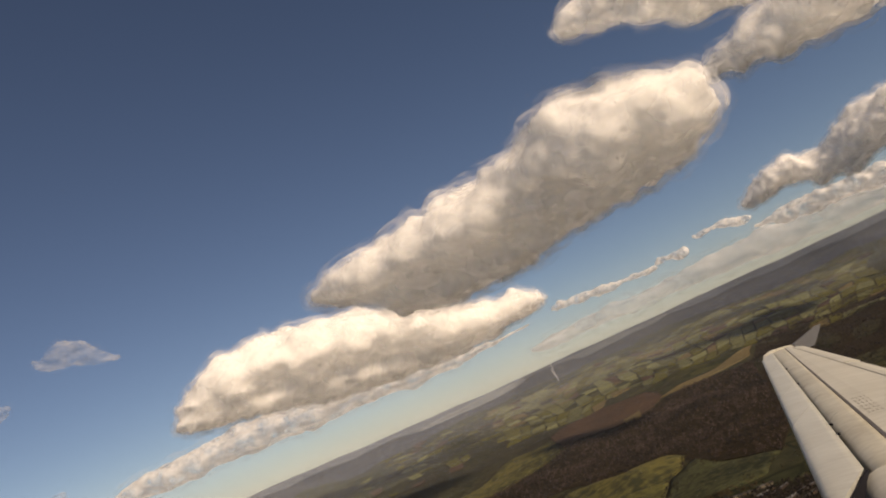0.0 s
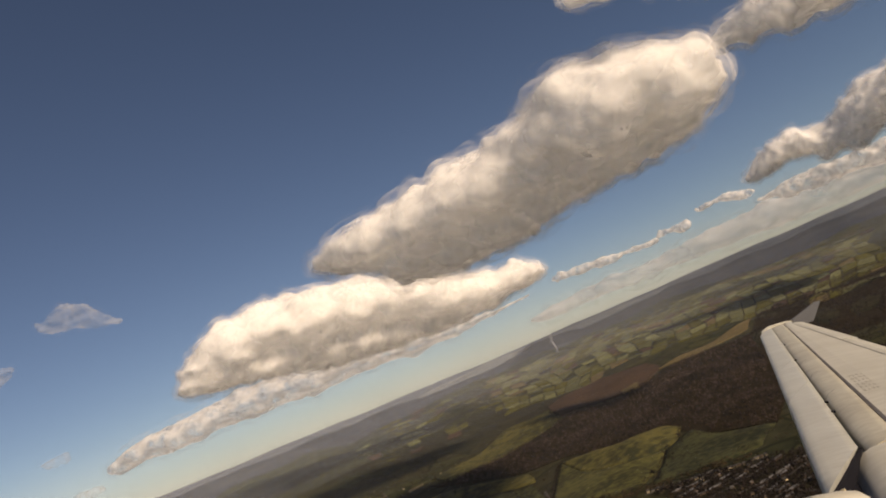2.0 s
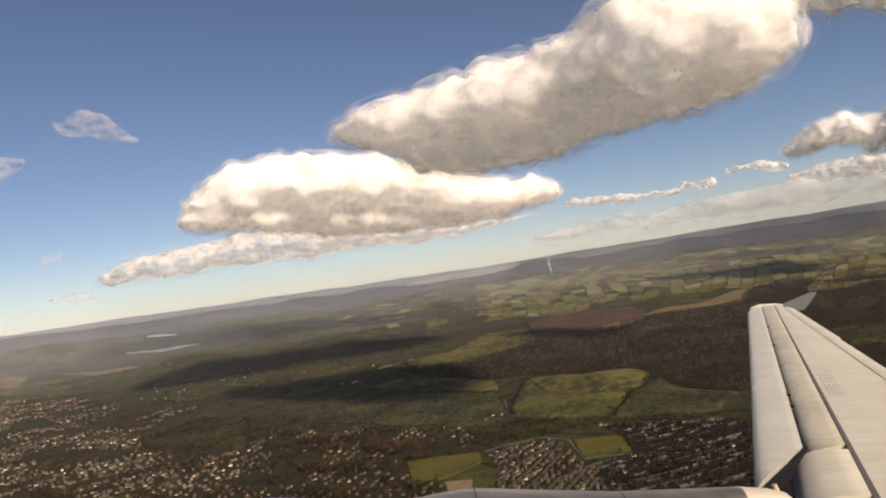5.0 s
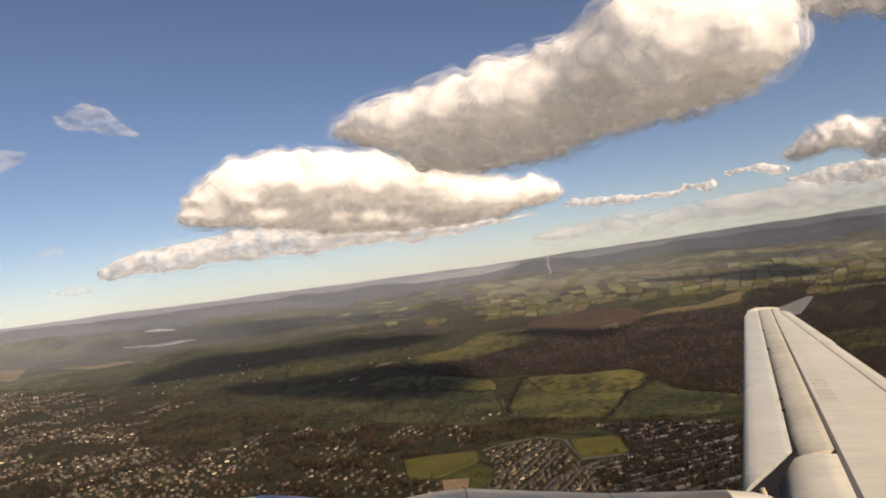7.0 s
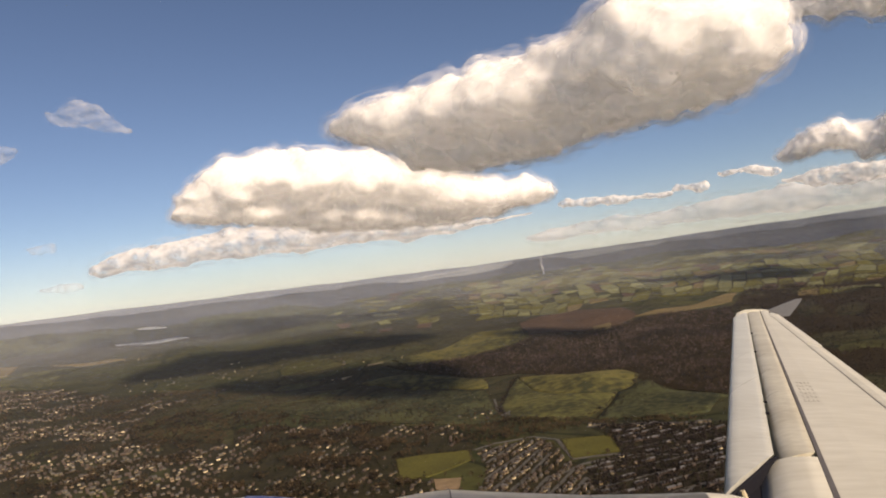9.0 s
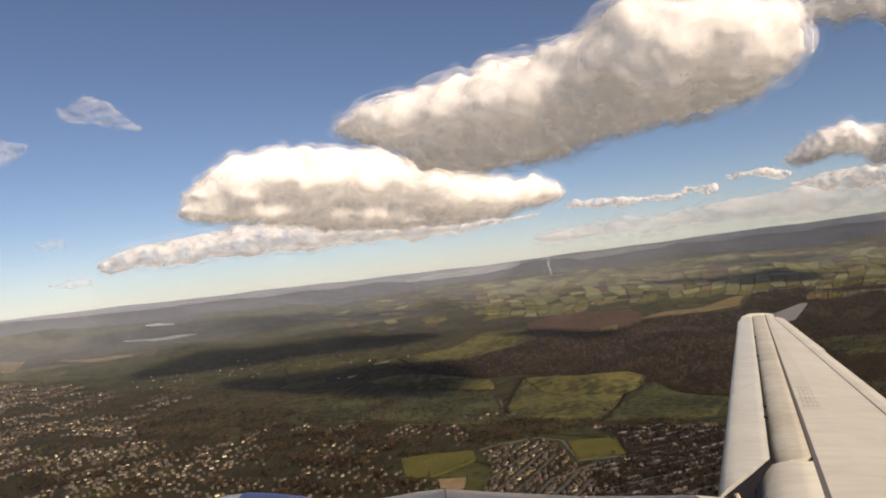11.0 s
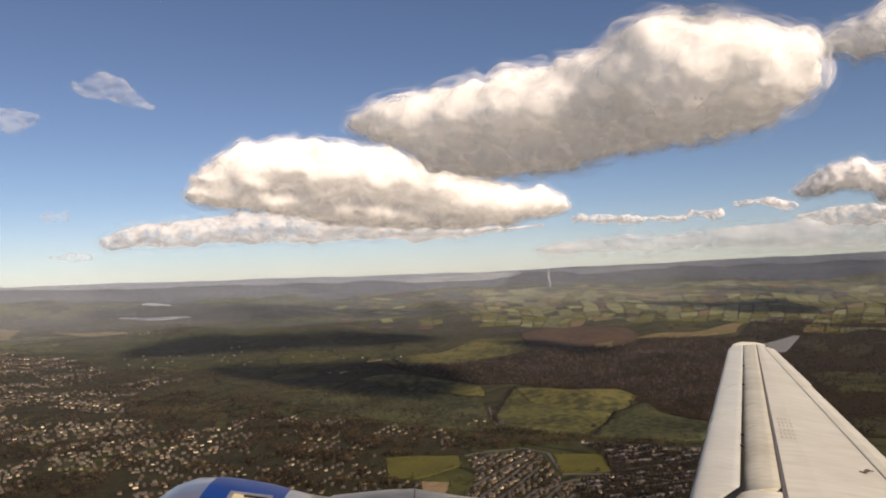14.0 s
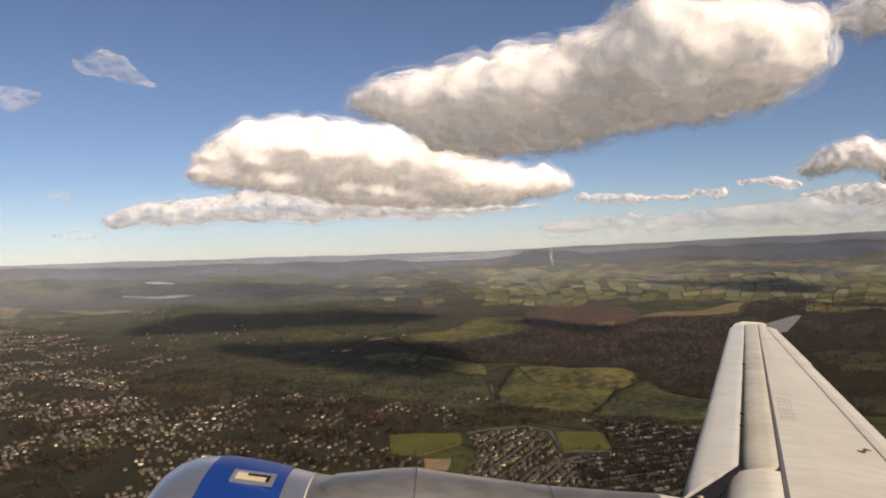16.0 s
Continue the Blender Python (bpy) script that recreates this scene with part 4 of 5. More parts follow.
patch("lake", [(-3436, 7499), (-3430, 7867), (-3029, 7628), (-2613, 7293), (-2784, 7144), (-3107, 7246)], M_LOUGH, "calm reservoir with the reflected sky's paleness in its colour", "water", 5.0, wobble=0.02)
patch("lake", [(-4985, 11697), (-4813, 11841), (-4380, 11360), (-4494, 11048)], M_LOUGH, "small far lake with the reflected sky's paleness in its colour", "water", 6.0, wobble=0.02)
patch("water", [(-1500, 27000), (1500, 23500), (2900, 27000), (9000, 30000), (11500, 37000), (7000, 45000), (1500, 40000)], M_SEA, "sea lough under the horizon, coloured pale for the reflected sky", "water", 9.0, wobble=0.03)


# ---- hill with a tower ----
hill_pts = []
n = 24
for i in range(7):
    for j in range(n):
        a = 2 * math.pi * j / n
        w = 1 - i / 6
        X = 2350 + 1150 * w ** 0.8 * math.cos(a) + 60 * math.sin(3 * a)
        Y = 17800 + 1700 * w * math.sin(a)
        hill_pts.append(lay(X, Y, 62 * (1 - w ** 1.9)))
hill_faces = [(i * n + j, i * n + (j + 1) % n, (i + 1) * n + (j + 1) % n, (i + 1) * n + j) for i in range(6) for j in range(n)]
# the hill takes the haze-tinted colour of the far land
tagged(mesh_object("hill", hill_pts, hill_faces, M_FAR, smooth=True), "long wooded hill far off, coloured blue-grey as through haze", "hill", kind="structure")
carry_plan(bpy.data.objects["hill"], np.linspace(1500, 3500, len(hill_pts)), np.linspace(17000, 19000, len(hill_pts)))
base = lay(1750, 17600, 40)
bm = loft([[(base[0] + r * math.cos(k * math.pi / 4), base[1] + r * math.sin(k * math.pi / 4), base[2] + z) for k in range(8)] for r, z in ((5, 0), (4, 8), (3.6, 24), (4.2, 25), (0.4, 36))])
me = bpy.data.meshes.new("tower")
bm.to_mesh(me)
bm.free()
me.materials.append(M_SLATE)
tagged(new("tower", me), "dark stone memorial tower on the hill", "tower")

# ---- smoke ----
rng = np.random.default_rng(51)
k = 1700
u = rng.uniform(0, 1, k) ** 1.3
foot = lay(1650, 12100, 0)
c = foot + np.stack([-6 * u + 3 * np.sin(u * 9) + rng.normal(size=k) * (1.5 + 4.5 * u), rng.normal(size=k) * (1.5 + 4.5 * u), 125 * u], -1)
tri = rng.normal(size=(k, 3, 3))
tri -= tri.mean(1, keepdims=True)
verts = (c[:, None] + tri * (2.0 - 1.1 * u)[:, None, None]).reshape(-1, 3)
tagged(mesh_object("smoke_plume", verts, np.arange(3 * k).reshape(-1, 3), M_SMOKE), "thin white plume of smoke rising from a far field", "smoke")


# ---- trees ----
def tree_mesh(seed, evergreen, clumps, limbs=4, size=1.0):
    """Trunk, limbs and a ragged crown of small clumps; unit height. Returns points, faces and a split between wood and crown."""
    r = np.random.default_rng(seed)
    V, F = [], []

    def stick(p, q, a, b):
        o = len(V)
        d = np.array(q) - np.array(p)
        s = np.cross(d, (0.3, 0.9, 0.1))
        s /= np.linalg.norm(s)
        t = np.cross(d, s)
        t /= np.linalg.norm(t)
        for c, w in ((p, a), (q, b)):
            for k in range(4):
                V.append(np.array(c) + w * (s * math.cos(k * 1.571) + t * math.sin(k * 1.571)))
        for k in range(4):
            F.append((o + k, o + (k + 1) % 4, o + 4 + (k + 1) % 4, o + 4 + k))

    stick((0, 0, -0.03), (0.01, 0, 0.5), 0.03, 0.015)
    for k in range(limbs):
        a = k * 1.57 + r.uniform(0, 1)
        stick((0, 0, r.uniform(0.2, 0.4)), (0.26 * math.cos(a), 0.26 * math.sin(a), r.uniform(0.55, 0.8)), 0.012, 0.005)
    wood = len(F)
    for k in range(clumps):
        v = r.normal(size=3)
        v /= np.linalg.norm(v)
        q = r.uniform(0.3, 1) ** 0.5
        if evergreen:
            h = r.uniform(0.12, 1)
            c = np.array((v[0] * 0.26 * (1.08 - h), v[1] * 0.26 * (1.08 - h), h))
        else:
            c = np.array((v[0] * 0.36 * q, v[1] * 0.36 * q, 0.62 + v[2] * 0.34 * q))
        o = len(V)
        t = r.normal(size=(4, 3))
        t /= np.linalg.norm(t, axis=1, keepdims=True)
        for w in t:
            V.append(c + w * r.uniform(0.07, 0.15) * size)
        F += [(o, o + 1, o + 2), (o, o + 2, o + 3), (o, o + 3, o + 1), (o + 1, o + 3, o + 2)]
    return np.array(V), F, wood


PROTO = [tree_mesh(s, ev, 26) for s, ev in ((1, False), (2, False), (3, False), (4, True), (5, True))]
MEDIUM = [tree_mesh(s, ev, 13, 0, 1.3) for s, ev in ((11, False), (12, False), (13, False), (14, True), (15, True))]
LITE = [tree_mesh(s, ev, 6, 0, 1.45) for s, ev in ((6, False), (7, False), (8, True))]
tree_parts = []
for V, F, wood in PROTO:
    pair = []
    for sel, m, nm in ((F[:wood], M_BARK, "trunk"), (F[wood:], None, "crown")):
        me = bpy.data.meshes.new(nm)
        used = sorted({i for f in sel for i in f})
        place = {i: k for k, i in enumerate(used)}
        me.from_pydata([tuple(V[i]) for i in used], [], [tuple(place[i] for i in f) for f in sel])
        pair.append(me)
    tree_parts.append(pair)
for i, (tr, cr) in enumerate(tree_parts):
    tr.materials.append(M_BARK)
    cr.materials.append(M_LEAF if i > 2 else M_TWIG)


def single_tree(x, y, h, turn, kind_, group):
    e = new("tree")
    p = lay(x, y, 0)
    e.matrix_world = pose(p[0], p[1], p[2], 0, 0, turn) @ Matrix.Diagonal((h * 1.05, h * 1.05, h, 1))
    for me in tree_parts[kind_]:
        o = new(me.name.split(".")[0], me)
        o.parent = e
    return tagged(e, "dark evergreen tree between gardens" if kind_ > 2 else "bare brown winter tree between gardens", "tree", group)


def forest(name, label, X, Y, H, mats, protos, seed):
    """Many trees in one mesh."""
    r = np.random.default_rng(seed)
    VV, FF, MI, o = [], [], [], 0
    kinds = r.integers(0, len(protos), len(X))
    P = lay(X, Y, 0)
    S = shrink(np.hypot(X, Y)) / np.hypot(X, Y)
    turn = r.uniform(0, 6.28, len(X))
    for k, (V, F, wood) in enumerate(protos):
        idx = np.where(kinds == k)[0]
        if not len(idx):
            continue
        ca, sa_ = np.cos(turn[idx])[:, None], np.sin(turn[idx])[:, None]
        h = (H[idx] * S[idx])[:, None]
        wv = np.stack([(V[None, :, 0] * ca - V[None, :, 1] * sa_) * h * 1.1, (V[None, :, 0] * sa_ + V[None, :, 1] * ca) * h * 1.1, V[None, :, 2] * h], -1) + P[idx][:, None, :]
        VV.append(wv.reshape(-1, 3))
        # triangles only
        tri = np.array([t for f in F for t in ((f,) if len(f) == 3 else ((f[0], f[1], f[2]), (f[0], f[2], f[3])))])
        FF.append((tri[None] + (np.arange(len(idx)) * len(V))[:, None, None] + o).reshape(-1, 3))
        o += len(idx) * len(V)
    V, F = np.vstack(VV), np.vstack(FF).astype(np.int32)
    me = bpy.data.meshes.new(name)
    me.vertices.add(len(V))
    me.vertices.foreach_set("co", V.astype(np.float32).ravel())
    me.loops.add(len(F) * 3)
    me.loops.foreach_set("vertex_index", F.ravel())
    me.polygons.add(len(F))
    me.polygons.foreach_set("loop_start", np.arange(0, len(F) * 3, 3, dtype=np.int32))
    me.update(calc_edges=True)
    me.materials.append(mats)
    return tagged(new(name, me), label, "trees", kind="stuff")


CLEAR = [TURF, GREEN, SOIL]


def scatter(poly, count, seed, lo, hi):
    r = np.random.default_rng(seed)
    p = np.array(poly)
    X, Y = r.uniform(p[:, 0].min(), p[:, 0].max(), count * 3), r.uniform(p[:, 1].min(), p[:, 1].max(), count * 3)
    k = inside(X, Y, poly)
    for c in CLEAR:
        k &= ~inside(X, Y, c)
    X, Y = X[k][:count], Y[k][:count]
    return X, Y, r.uniform(lo, hi, len(X))


def thickets(poly, count, seed, lo, hi, size):
    """Trees that stand in clumps and lines rather than evenly."""
    X, Y, H = scatter(poly, count, seed, lo, hi)
    keep = np.array([noise.noise((x / size, y / size, seed)) + 0.5 * noise.noise((x / size * 3, y / size * 3, seed)) > 0.16 for x, y in zip(X, Y)])
    return X[keep], Y[keep], H[keep]


forest("woodland", "dense bare brown winter woodland on a hillside", *scatter(WOOD_BELT, 5600, 61, 10, 17), M_GREYTWIG, LITE[:2], 62)
forest("woodland", "belt of bare trees between the pasture and the estates", *scatter(BELT_TREES, 700, 161, 6, 12), M_TWIG, MEDIUM[:3], 162)
forest("parkland_trees", "clumps of dark trees in the parkland", *thickets(PARK, 900, 163, 5, 11, 120), M_DARKTWIG, LITE[:2], 164)
forest("parkland_trees", "clumps of dark trees on the rough pasture", *thickets(ROUGH, 700, 165, 5, 11, 90), M_DARKTWIG, LITE[:2], 166)
# the right wood's cloud shade is in its twig colour
forest("woodland", "dense winter woodland, coloured dark as under cloud shade", *scatter(WOOD_RIGHT, 5600, 63, 10, 18), M_DARKTWIG, LITE[:2], 64)
forest("plantation", "dark conifer plantation beside the reservoir", *scatter(CONIFER, 1500, 65, 10, 18), M_LEAF, LITE[2:], 66)
forest("woodland", "bare brown trees at the edge of the town", *scatter(WOOD_LEFT, 900, 67, 9, 15), M_TWIG, MEDIUM[:3], 68)
tx, ty, th = thickets(TOWN, 17000, 69, 8, 16, 130)
close = np.hypot(tx, ty) < 2100
forest("town_trees", "bare brown trees among the houses", tx[close], ty[close], th[close], M_TWIG, MEDIUM[:3], 70)
forest("town_trees", "bare brown trees among the far houses", tx[~close], ty[~close], th[~close], M_TWIG, LITE[:2], 170)
forest("town_trees", "bare brown trees among the houses", *thickets(TOWN_MID, 8500, 71, 8, 15, 100), M_TWIG, MEDIUM[:3], 72)
forest("town_trees", "dark evergreens among the houses", *scatter(TOWN_MID, 700, 73, 5, 12), M_LEAF, MEDIUM[3:], 74)
forest("town_trees", "dark evergreens among the houses", *scatter(TOWN, 1300, 75, 5, 12), M_LEAF, LITE[2:], 76)
forest("woodland", "dark belt of bare trees between town and fields", *scatter([(-1500, 3300), (-300, 2330), (180, 1790), (60, 1700), (-300, 1900), (-1000, 2350), (-1400, 2800)], 2600, 177, 7, 13), M_TWIG, LITE[:2], 178)
forest("town_trees", "bare and leafless trees of the estate gardens", *scatter(ESTATE, 500, 181, 5, 10), M_TWIG, MEDIUM[:3], 182)
# trees of the right estate: cloud shade put into their colour
forest("town_trees", "trees of the estate gardens, coloured dark as in cloud shade", *scatter(ESTATE_RIGHT, 4200, 183, 5, 12), M_DARKTWIG, MEDIUM, 184)
forest("dale_trees", "scattered trees and hedges of the dale", *scatter(DALE, 2200, 77, 5, 11), M_TWIG, LITE[:2], 78)


def hedge_row(pts, gap_, seed):
    """Places of bushes along a line."""
    r = np.random.default_rng(seed)
    X, Y = [], []
    for (x0, y0), (x1, y1) in zip(pts, pts[1:]):
        k = max(2, int(math.hypot(x1 - x0, y1 - y0) / gap_))
        t = np.arange(k) / k
        X.append(x0 + (x1 - x0) * t), Y.append(y0 + (y1 - y0) * t)
    X, Y = np.concatenate(X), np.concatenate(Y)
    keep = r.uniform(size=len(X)) < 0.8
    return (X + r.normal(size=len(X)) * 3)[keep], (Y + r.normal(size=len(X)) * 3)[keep]


lines = [p + p[:1] for p in (HILL, STRIP, TURF, GREEN, ROUGH, PARK)]
lines += [[(100, 2100), (90, 1900), (105, 1740)], [(510, 2060), (560, 1800), (640, 1620)], [(-700, 2900), (-300, 2700), (60, 2400)], [(-500, 2500), (0, 2150), (90, 1930)],
          [(-900, 4200), (-400, 3300), (-420, 2700)], [(-1400, 4800), (-200, 3900)], [(-1000, 3300), (-250, 2650)], [(-150, 2380), (-250, 1980), (-400, 1900)]]
hx, hy = zip(*[hedge_row(p, 9, 80 + i) for i, p in enumerate(lines)])
hx, hy = np.concatenate(hx), np.concatenate(hy)
forest("hedges", "dark hedges and small trees round the fields", hx, hy, np.random.default_rng(90).uniform(3, 9, len(hx)), M_TWIG, LITE[:2], 91)
ex, ey = zip(*[hedge_row(p, max(9, math.hypot(*p[0]) / 190), 300 + i) for i, p in enumerate(FIELD_EDGES[8:])])
ex, ey = np.concatenate(ex), np.concatenate(ey)
forest("hedges", "dark hedges and trees round the far fields", ex, ey, np.random.default_rng(94).uniform(4, 13, len(ex)), M_DARKTWIG, LITE[:2], 95)
forest("field_trees", "single trees and thickets over the farmland", *scatter([(-5200, 8000), (-3000, 9000), (3500, 9000), (4500, 8000), (2500, 5000), (700, 3600), (-200, 3200), (-1300, 3400), (-2500, 4700)], 5000, 96, 5, 13), M_DARKTWIG, LITE[:2], 97)


forest("field_trees", "clumps of bare trees and scrub in the dale", *thickets([(-1300, 3500), (-300, 3100), (190, 2350), (180, 1750), (-300, 1950), (-900, 2400)], 4500, 98, 4, 11, 150), M_TWIG, LITE[:2], 99)
forest("field_trees", "clumps of dark trees on the hillside", *thickets([(190, 2150), (640, 2250), (760, 1750), (640, 1500), (230, 1600)], 1500, 198, 4, 10, 90), M_TWIG, LITE[:2], 199)
forest("field_trees", "small woods over the far farmland", *thickets([(-5600, 8500), (-3000, 9800), (3500, 9800), (5500, 8500), (2500, 5000), (700, 3600), (-200, 3200), (-1300, 3400), (-2500, 4700)], 10500, 298, 7, 14, 420), M_DARKTWIG, LITE[:2], 299)
bx, by = hedge_row(HILL + HILL[:1], 5, 401)
forest("hedges", "tall ragged hedge and trees round the hill pasture", bx, by, np.random.default_rng(402).uniform(5, 14, len(bx)), M_DARKTWIG, LITE[:2], 403)
forest("tree_clump", "round clump of dark trees in the pasture", *scatter([(-165, 2570), (-110, 2590), (-85, 2540), (-125, 2480), (-165, 2500)], 60, 92, 12, 18), M_LEAF, LITE[2:], 93)


# ---- roads and houses ----
def road(pts, width, label="grey asphalt street between houses"):
    p = np.array(pts, dtype=float)
    q = [p[0]]
    for a, b in zip(p, p[1:]):
        for k in range(1, 9):
            q.append(a + (b - a) * k / 8)
    q = np.array(q)
    d = np.gradient(q, axis=0)
    d /= np.linalg.norm(d, axis=1, keepdims=True)
    nrm = np.stack([-d[:, 1], d[:, 0]], -1) * width / 2
    L_, R_ = q + nrm, q - nrm
    flat = np.vstack([L_, R_])
    k = len(q)
    verts = np.vstack([lay(flat[:, 0], flat[:, 1], 1.3), lay(flat[:, 0], flat[:, 1], -1.0)])
    faces = [(i, i + 1, k + i + 1, k + i) for i in range(k - 1)]
    faces += [(i, 2 * k + i, 2 * k + i + 1, i + 1) for i in range(k - 1)] + [(k + i, k + i + 1, 3 * k + i + 1, 3 * k + i) for i in range(k - 1)]
    return tagged(mesh_object("road", verts, faces, M_ROAD), label, "road", kind="structure")


def house_shape(w, d, h, roof, hip):
    """Points and faces of walls, roof and chimney, standing on the origin."""
    x, y = w / 2, d / 2
    walls = ([(-x, -y, -2), (x, -y, -2), (x, y, -2), (-x, y, -2), (-x, -y, h), (x, -y, h), (x, y, h), (-x, y, h), (-x + hip, 0, h + roof - 0.2), (x - hip, 0, h + roof - 0.2)],
             [(0, 1, 5, 4), (1, 2, 6, 5), (2, 3, 7, 6), (3, 0, 4, 7), (4, 7, 8), (5, 9, 6)])
    o = 0.4
    e = [(-x - o, -y - o, h - 0.25), (x + o, -y - o, h - 0.25), (x + o, y + o, h - 0.25), (-x - o, y + o, h - 0.25)]
    r = [(-x - o + hip, 0, h + roof), (x + o - hip, 0, h + roof)]
    rv = e + r + [(a, b, c + 0.22) for a, b, c in e] + [(a, b, c + 0.25) for a, b, c in r]
    rf = [(6, 7, 11, 10), (8, 9, 10, 11), (7, 8, 11), (9, 6, 10), (0, 4, 5, 1), (2, 5, 4, 3), (1, 5, 2), (3, 4, 0), (0, 1, 7, 6), (1, 2, 8, 7), (2, 3, 9, 8), (3, 0, 6, 9)]
    cx = x * 0.55
    cv = [(cx + a, b, c) for c in (h + roof * 0.4, h + roof + 1.1) for a, b in ((-0.4, -0.35), (0.4, -0.35), (0.4, 0.35), (-0.4, 0.35))]
    cf = [(0, 1, 5, 4), (1, 2, 6, 5), (2, 3, 7, 6), (3, 0, 4, 7), (4, 5, 6, 7)]
    return walls, (rv, rf), (cv, cf)


STYLES = [(5.6, 4.8, 3.5, 2.1, 0.0, M_WHITE, M_SLATE, "white plastered two-storey house with a slate roof"),
          (6.8, 5.0, 3.3, 2.0, 1.5, M_CREAM, M_TILE, "cream plastered house with a hipped brown tile roof"),
          (5.8, 5.0, 3.5, 2.2, 0.0, M_BRICK, M_TILE, "red brick house with a brown tile roof"),
          (7.4, 5.4, 2.2, 1.8, 1.2, M_WHITE, M_SLATE, "white bungalow with a dark slate roof"),
          (8.8, 4.8, 3.5, 2.0, 0.0, M_WHITE, M_SLATE, "pair of white plastered houses with a slate roof"),
          (26.0, 5.0, 3.3, 2.0, 0.0, M_BRICK, M_GREYROOF, "long terrace of brick houses with a grey slate roof")]
house_meshes = []
for w, d, h, rf, hip, wm, rm, lab in STYLES:
    three = []
    for (V, F), m, nm in zip(house_shape(w, d, h, rf, hip), (wm, rm, M_BRICK), ("wall", "roof", "chimney")):
        me = bpy.data.meshes.new(nm)
        me.from_pydata(V, [], F)
        me.materials.append(m)
        three.append(me)
    house_meshes.append(three)


def house(x, y, turn, style, group):
    e = new("house")
    p = lay(x, y, 0.8)
    e.matrix_world = pose(p[0], p[1], p[2], 0, 0, turn)
    for me in house_meshes[style]:
        o = new(me.name.split(".")[0], me)
        o.parent = e
    return tagged(e, STYLES[style][7], "house", group)


def rows_of_houses(poly, angle, street, along, keep, seed, jitter=9.0, wooded=False):
    """Places and turns of houses on both sides of streets across a quarter."""
    r = np.random.default_rng(seed)
    p = np.array(poly, dtype=float)
    c = p.mean(0)
    reach = np.linalg.norm(p - c, axis=1).max()
    a = radians(angle)
    u, v = np.array((math.cos(a), math.sin(a))), np.array((-math.sin(a), math.cos(a)))
    out, streets = [], []
    k = -reach
    while k < reach:
        bend = r.uniform(-0.0005, 0.0005)
        line = []
        s = -reach
        while s < reach:
            for side in (-1, 1):
                q = c + u * s + v * (k + side * 13 + bend * s * s) + r.normal(size=2) * jitter * 0.4
                if r.uniform() < keep:
                    out.append((q[0], q[1], angle + math.degrees(2 * bend * s) + r.normal() * jitter + (0 if side > 0 else 180)))
            line.append(c + u * s + v * (k + bend * s * s))
            s += along * r.uniform(0.85, 1.25)
        streets.append(line)
        k += street * r.uniform(0.9, 1.15)
    o = np.array(out)
    ok = inside(o[:, 0], o[:, 1], poly)
    if wooded:
        ok &= np.array([noise.noise((x / 210, y / 260, 3.3)) + 0.5 * noise.noise((x / 90, y / 110, 9.1)) > -0.04 for x, y, _ in o])
    roads_ = []
    for line in streets:
        q = np.array(line)
        m = inside(q[:, 0], q[:, 1], poly)
        if m.sum() > 4:
            w = np.where(m)[0]
            roads_.append(q[w[0]:w[-1] + 1])
    return o[ok], roads_


# ESTATE_RIGHT gets mostly darker house styles in place of cloud shade
quarters = [(ESTATE, 62, 36, 11, 0.85, 101, (1, 2, 0, 0, 1, 3), "houses of the sunlit estate"), (ESTATE_RIGHT, 18, 50, 26, 0.55, 103, (5, 2, 5, 1, 5, 4), "houses of the terraced estate"),
            (TOWN_MID, 66, 54, 15, 0.6, 105, (0, 2, 1, 3, 2, 1), "houses among the trees"), (TOWN, 35, 44, 11, 0.44, 107, (0, 2, 3, 1, 2, 4, 2, 1), "houses of the hillside town")]
OPEN = [TURF, GREEN, SOIL, WOOD_LEFT]
single, rest = [], []
for poly, ang, street, along, keep, seed, styles, grp in quarters:
    places, roads_ = rows_of_houses(poly, ang, street, along, keep, seed, 5.0, wooded=poly in (TOWN, TOWN_MID))
    bad = np.zeros(len(places), dtype=bool)
    for o in OPEN:
        bad |= inside(places[:, 0], places[:, 1], o)
    places = places[~bad]
    r = np.random.default_rng(seed + 1)
    pick = r.choice(styles, len(places))
    R = np.hypot(places[:, 0], places[:, 1])
    for (x, y, t), st, d in zip(places, pick, R):
        (single if 1020 < d < 1560 and abs(x) < 0.55 * y else rest).append((x, y, t, int(st), grp))
    if poly in (ESTATE, ESTATE_RIGHT):
        for q in roads_:
            road(q[:: max(1, len(q) // 6)], 7)
for k in range(26):
    u = k / 25
    single.append((272 + 222 * u, 1590 - 112 * u - 22 * math.sin(u * 3.1), -24 + 12 * math.sin(k * 2.3), (0, 3, 0, 4, 1)[k % 5], "houses of the terraced estate"))
single.sort(key=lambda h: abs(math.hypot(h[0] - 60, h[1] - 1330)))
rest += single[290:]
for x, y, t, st, grp in single[:290]:
    house(x, y, t, st, grp)


def joined_houses(name, label, places):
    """The houses too far to tell apart, in one mesh."""
    mats = [M_WHITE, M_CREAM, M_BRICK, M_SLATE, M_TILE, M_GREYROOF]
    VV, FF, MI = [], [], []
    o = 0
    for x, y, t, st, _ in places:
        w, d, h, rf, hip, wm, rm, _l = STYLES[st]
        p = lay(x, y, 0.8)
        s = float(shrink(math.hypot(x, y))) / math.hypot(x, y)
        ca, sn = math.cos(radians(t)) * s, math.sin(radians(t)) * s
        for (V, F), m in zip(house_shape(w, d, h, rf, hip)[:2], (wm, rm)):
            VV += [(p[0] + a * ca - b * sn, p[1] + a * sn + b * ca, p[2] + c * s) for a, b, c in V]
            FF += [tuple(i + o for i in f) for f in F]
            MI += [mats.index(m)] * len(F)
            o += len(V)
    return tagged(mesh_object(name, VV, FF, mats, MI), label, "houses", kind="stuff")


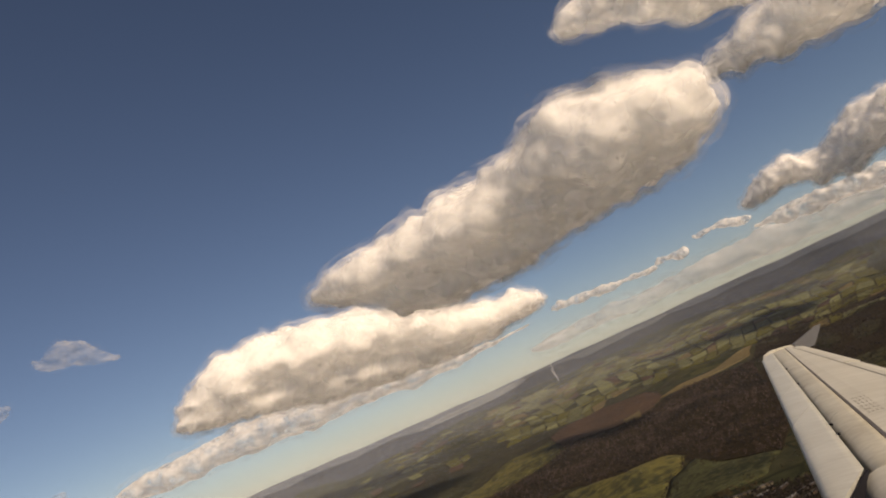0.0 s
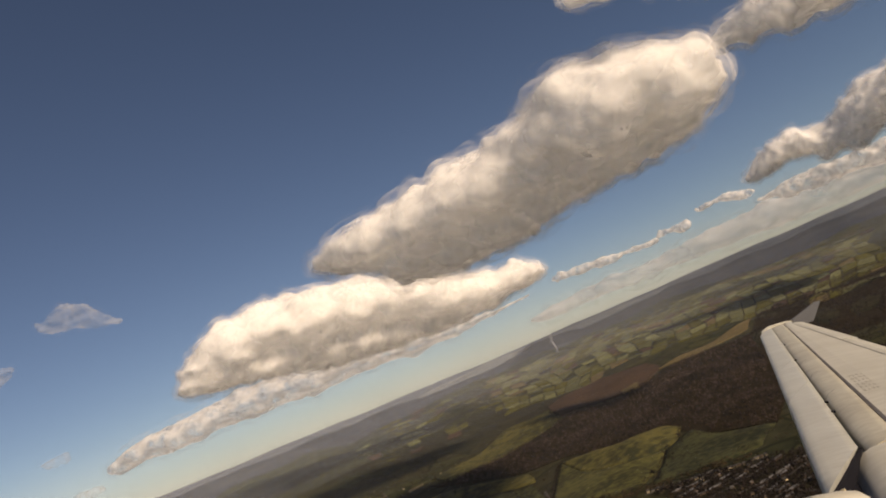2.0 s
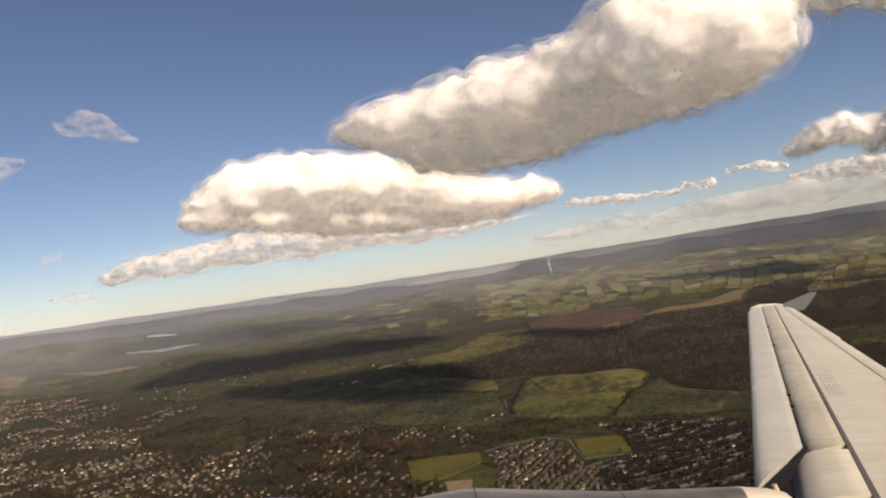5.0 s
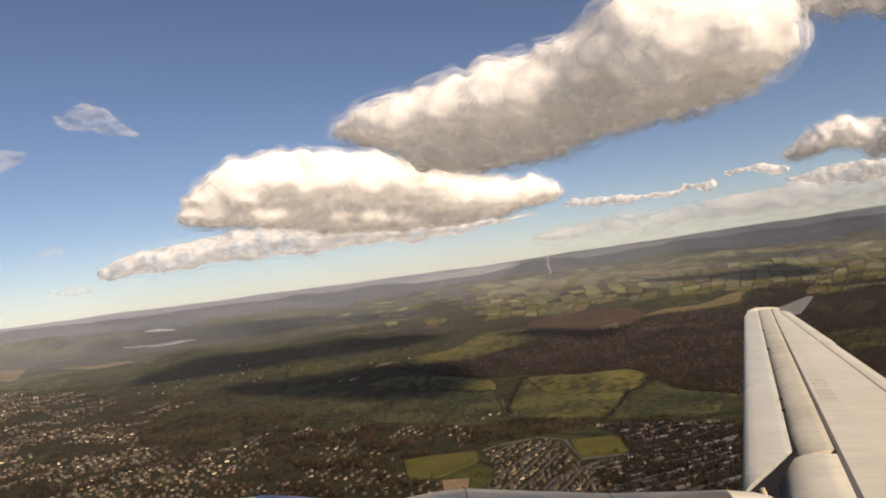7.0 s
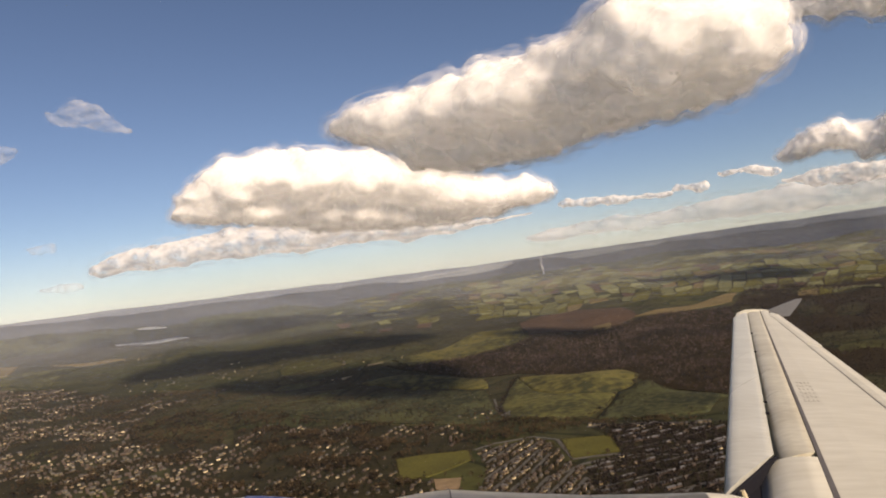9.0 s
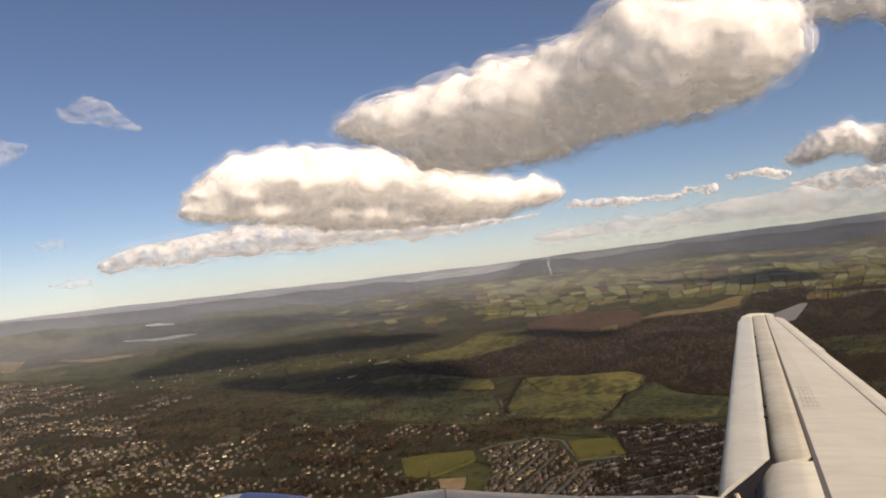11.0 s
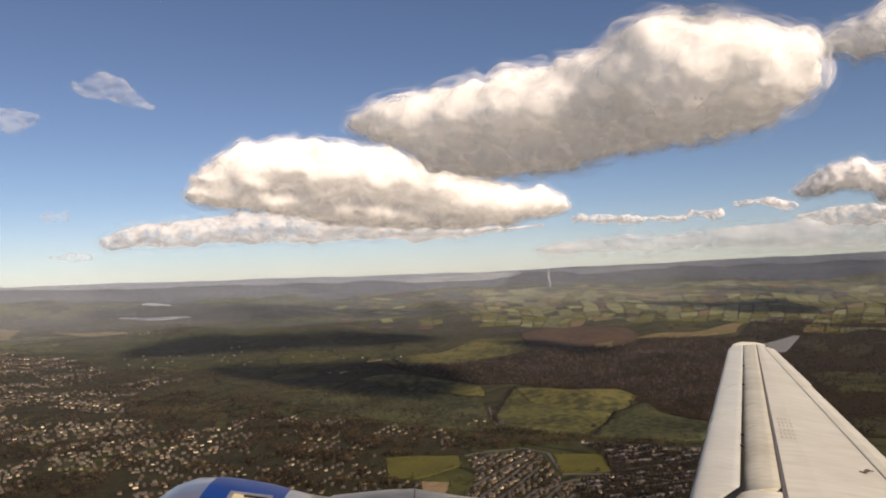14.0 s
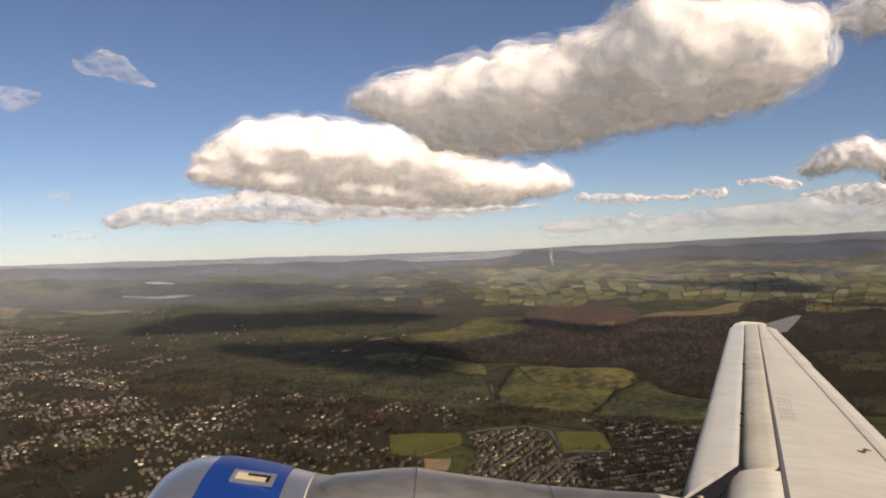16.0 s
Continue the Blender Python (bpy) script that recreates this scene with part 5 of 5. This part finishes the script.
joined_houses("town_houses", "white and brown houses of the hillside town among trees", rest)
r = np.random.default_rng(111)
ham = []
for cx, cy, spread, k in ((-1250, 3530, 260, 30), (-700, 3300, 200, 16), (-2236, 5303, 90, 9), (175, 3560, 60, 6), (300, 5600, 300, 22), (-400, 7600, 500, 40), (1500, 6900, 300, 14), (-1500, 9000, 700, 60), (85, 1835, 40, 14), (10, 3330, 45, 7), (900, 8000, 500, 25), (4600, 8600, 900, 110), (6200, 9800, 1200, 120), (2600, 9000, 900, 50)):
    for _ in range(k):
        x, y = cx + r.normal() * spread, cy + r.normal() * spread * 0.7
        ham.append((x, y, r.uniform(0, 180), int(r.choice((0, 3, 4, 0, 1))), ""))
joined_houses("hamlet_houses", "white houses of far hamlets and farms", ham)
for x, y in ((-445, 2840), (-360, 3020)):
    p = lay(x, y, 0.5)
    bm = loft([[(0, -6, 0), (0, 6, 0), (0, 6, 4), (0, 0, 6.5), (0, -6, 4)], [(60, -6, 0), (60, 6, 0), (60, 6, 4), (60, 0, 6.5), (60, -6, 4)]])
    me = bpy.data.meshes.new("barn")
    bm.to_mesh(me)
    bm.free()
    me.materials.append(M_WHITE)
    b = new("barn", me)
    b.matrix_world = pose(p[0], p[1], p[2], 0, 0, 25)
    tagged(b, "long pale farm shed with a low roof", "barn", "long pale farm sheds")
r = np.random.default_rng(121)
X, Y, H = scatter([(-330, 1560), (100, 1600), (240, 1480), (420, 1480), (420, 1130), (-330, 1130)], 150, 122, 6, 13)
for x, y, h in zip(X, Y, H):
    single_tree(x, y, h, r.uniform(0, 360), int(r.integers(0, 5)), "trees among the houses")
road([(14, 1490), (60, 1530), (140, 1545), (185, 1500), (190, 1330), (290, 1322)], 8, "pale street along the edge of the estate")
road([(60, 900), (130, 1230), (200, 1290), (300, 1310), (420, 1250), (460, 1050)], 8, "curved grey street through the estate")
road([(262, 1580), (380, 1548), (490, 1465)], 8, "grey street along the top of the estate")
road([(95, 2056), (92, 1880), (75, 1730)], 7, "narrow lane up to the pasture")
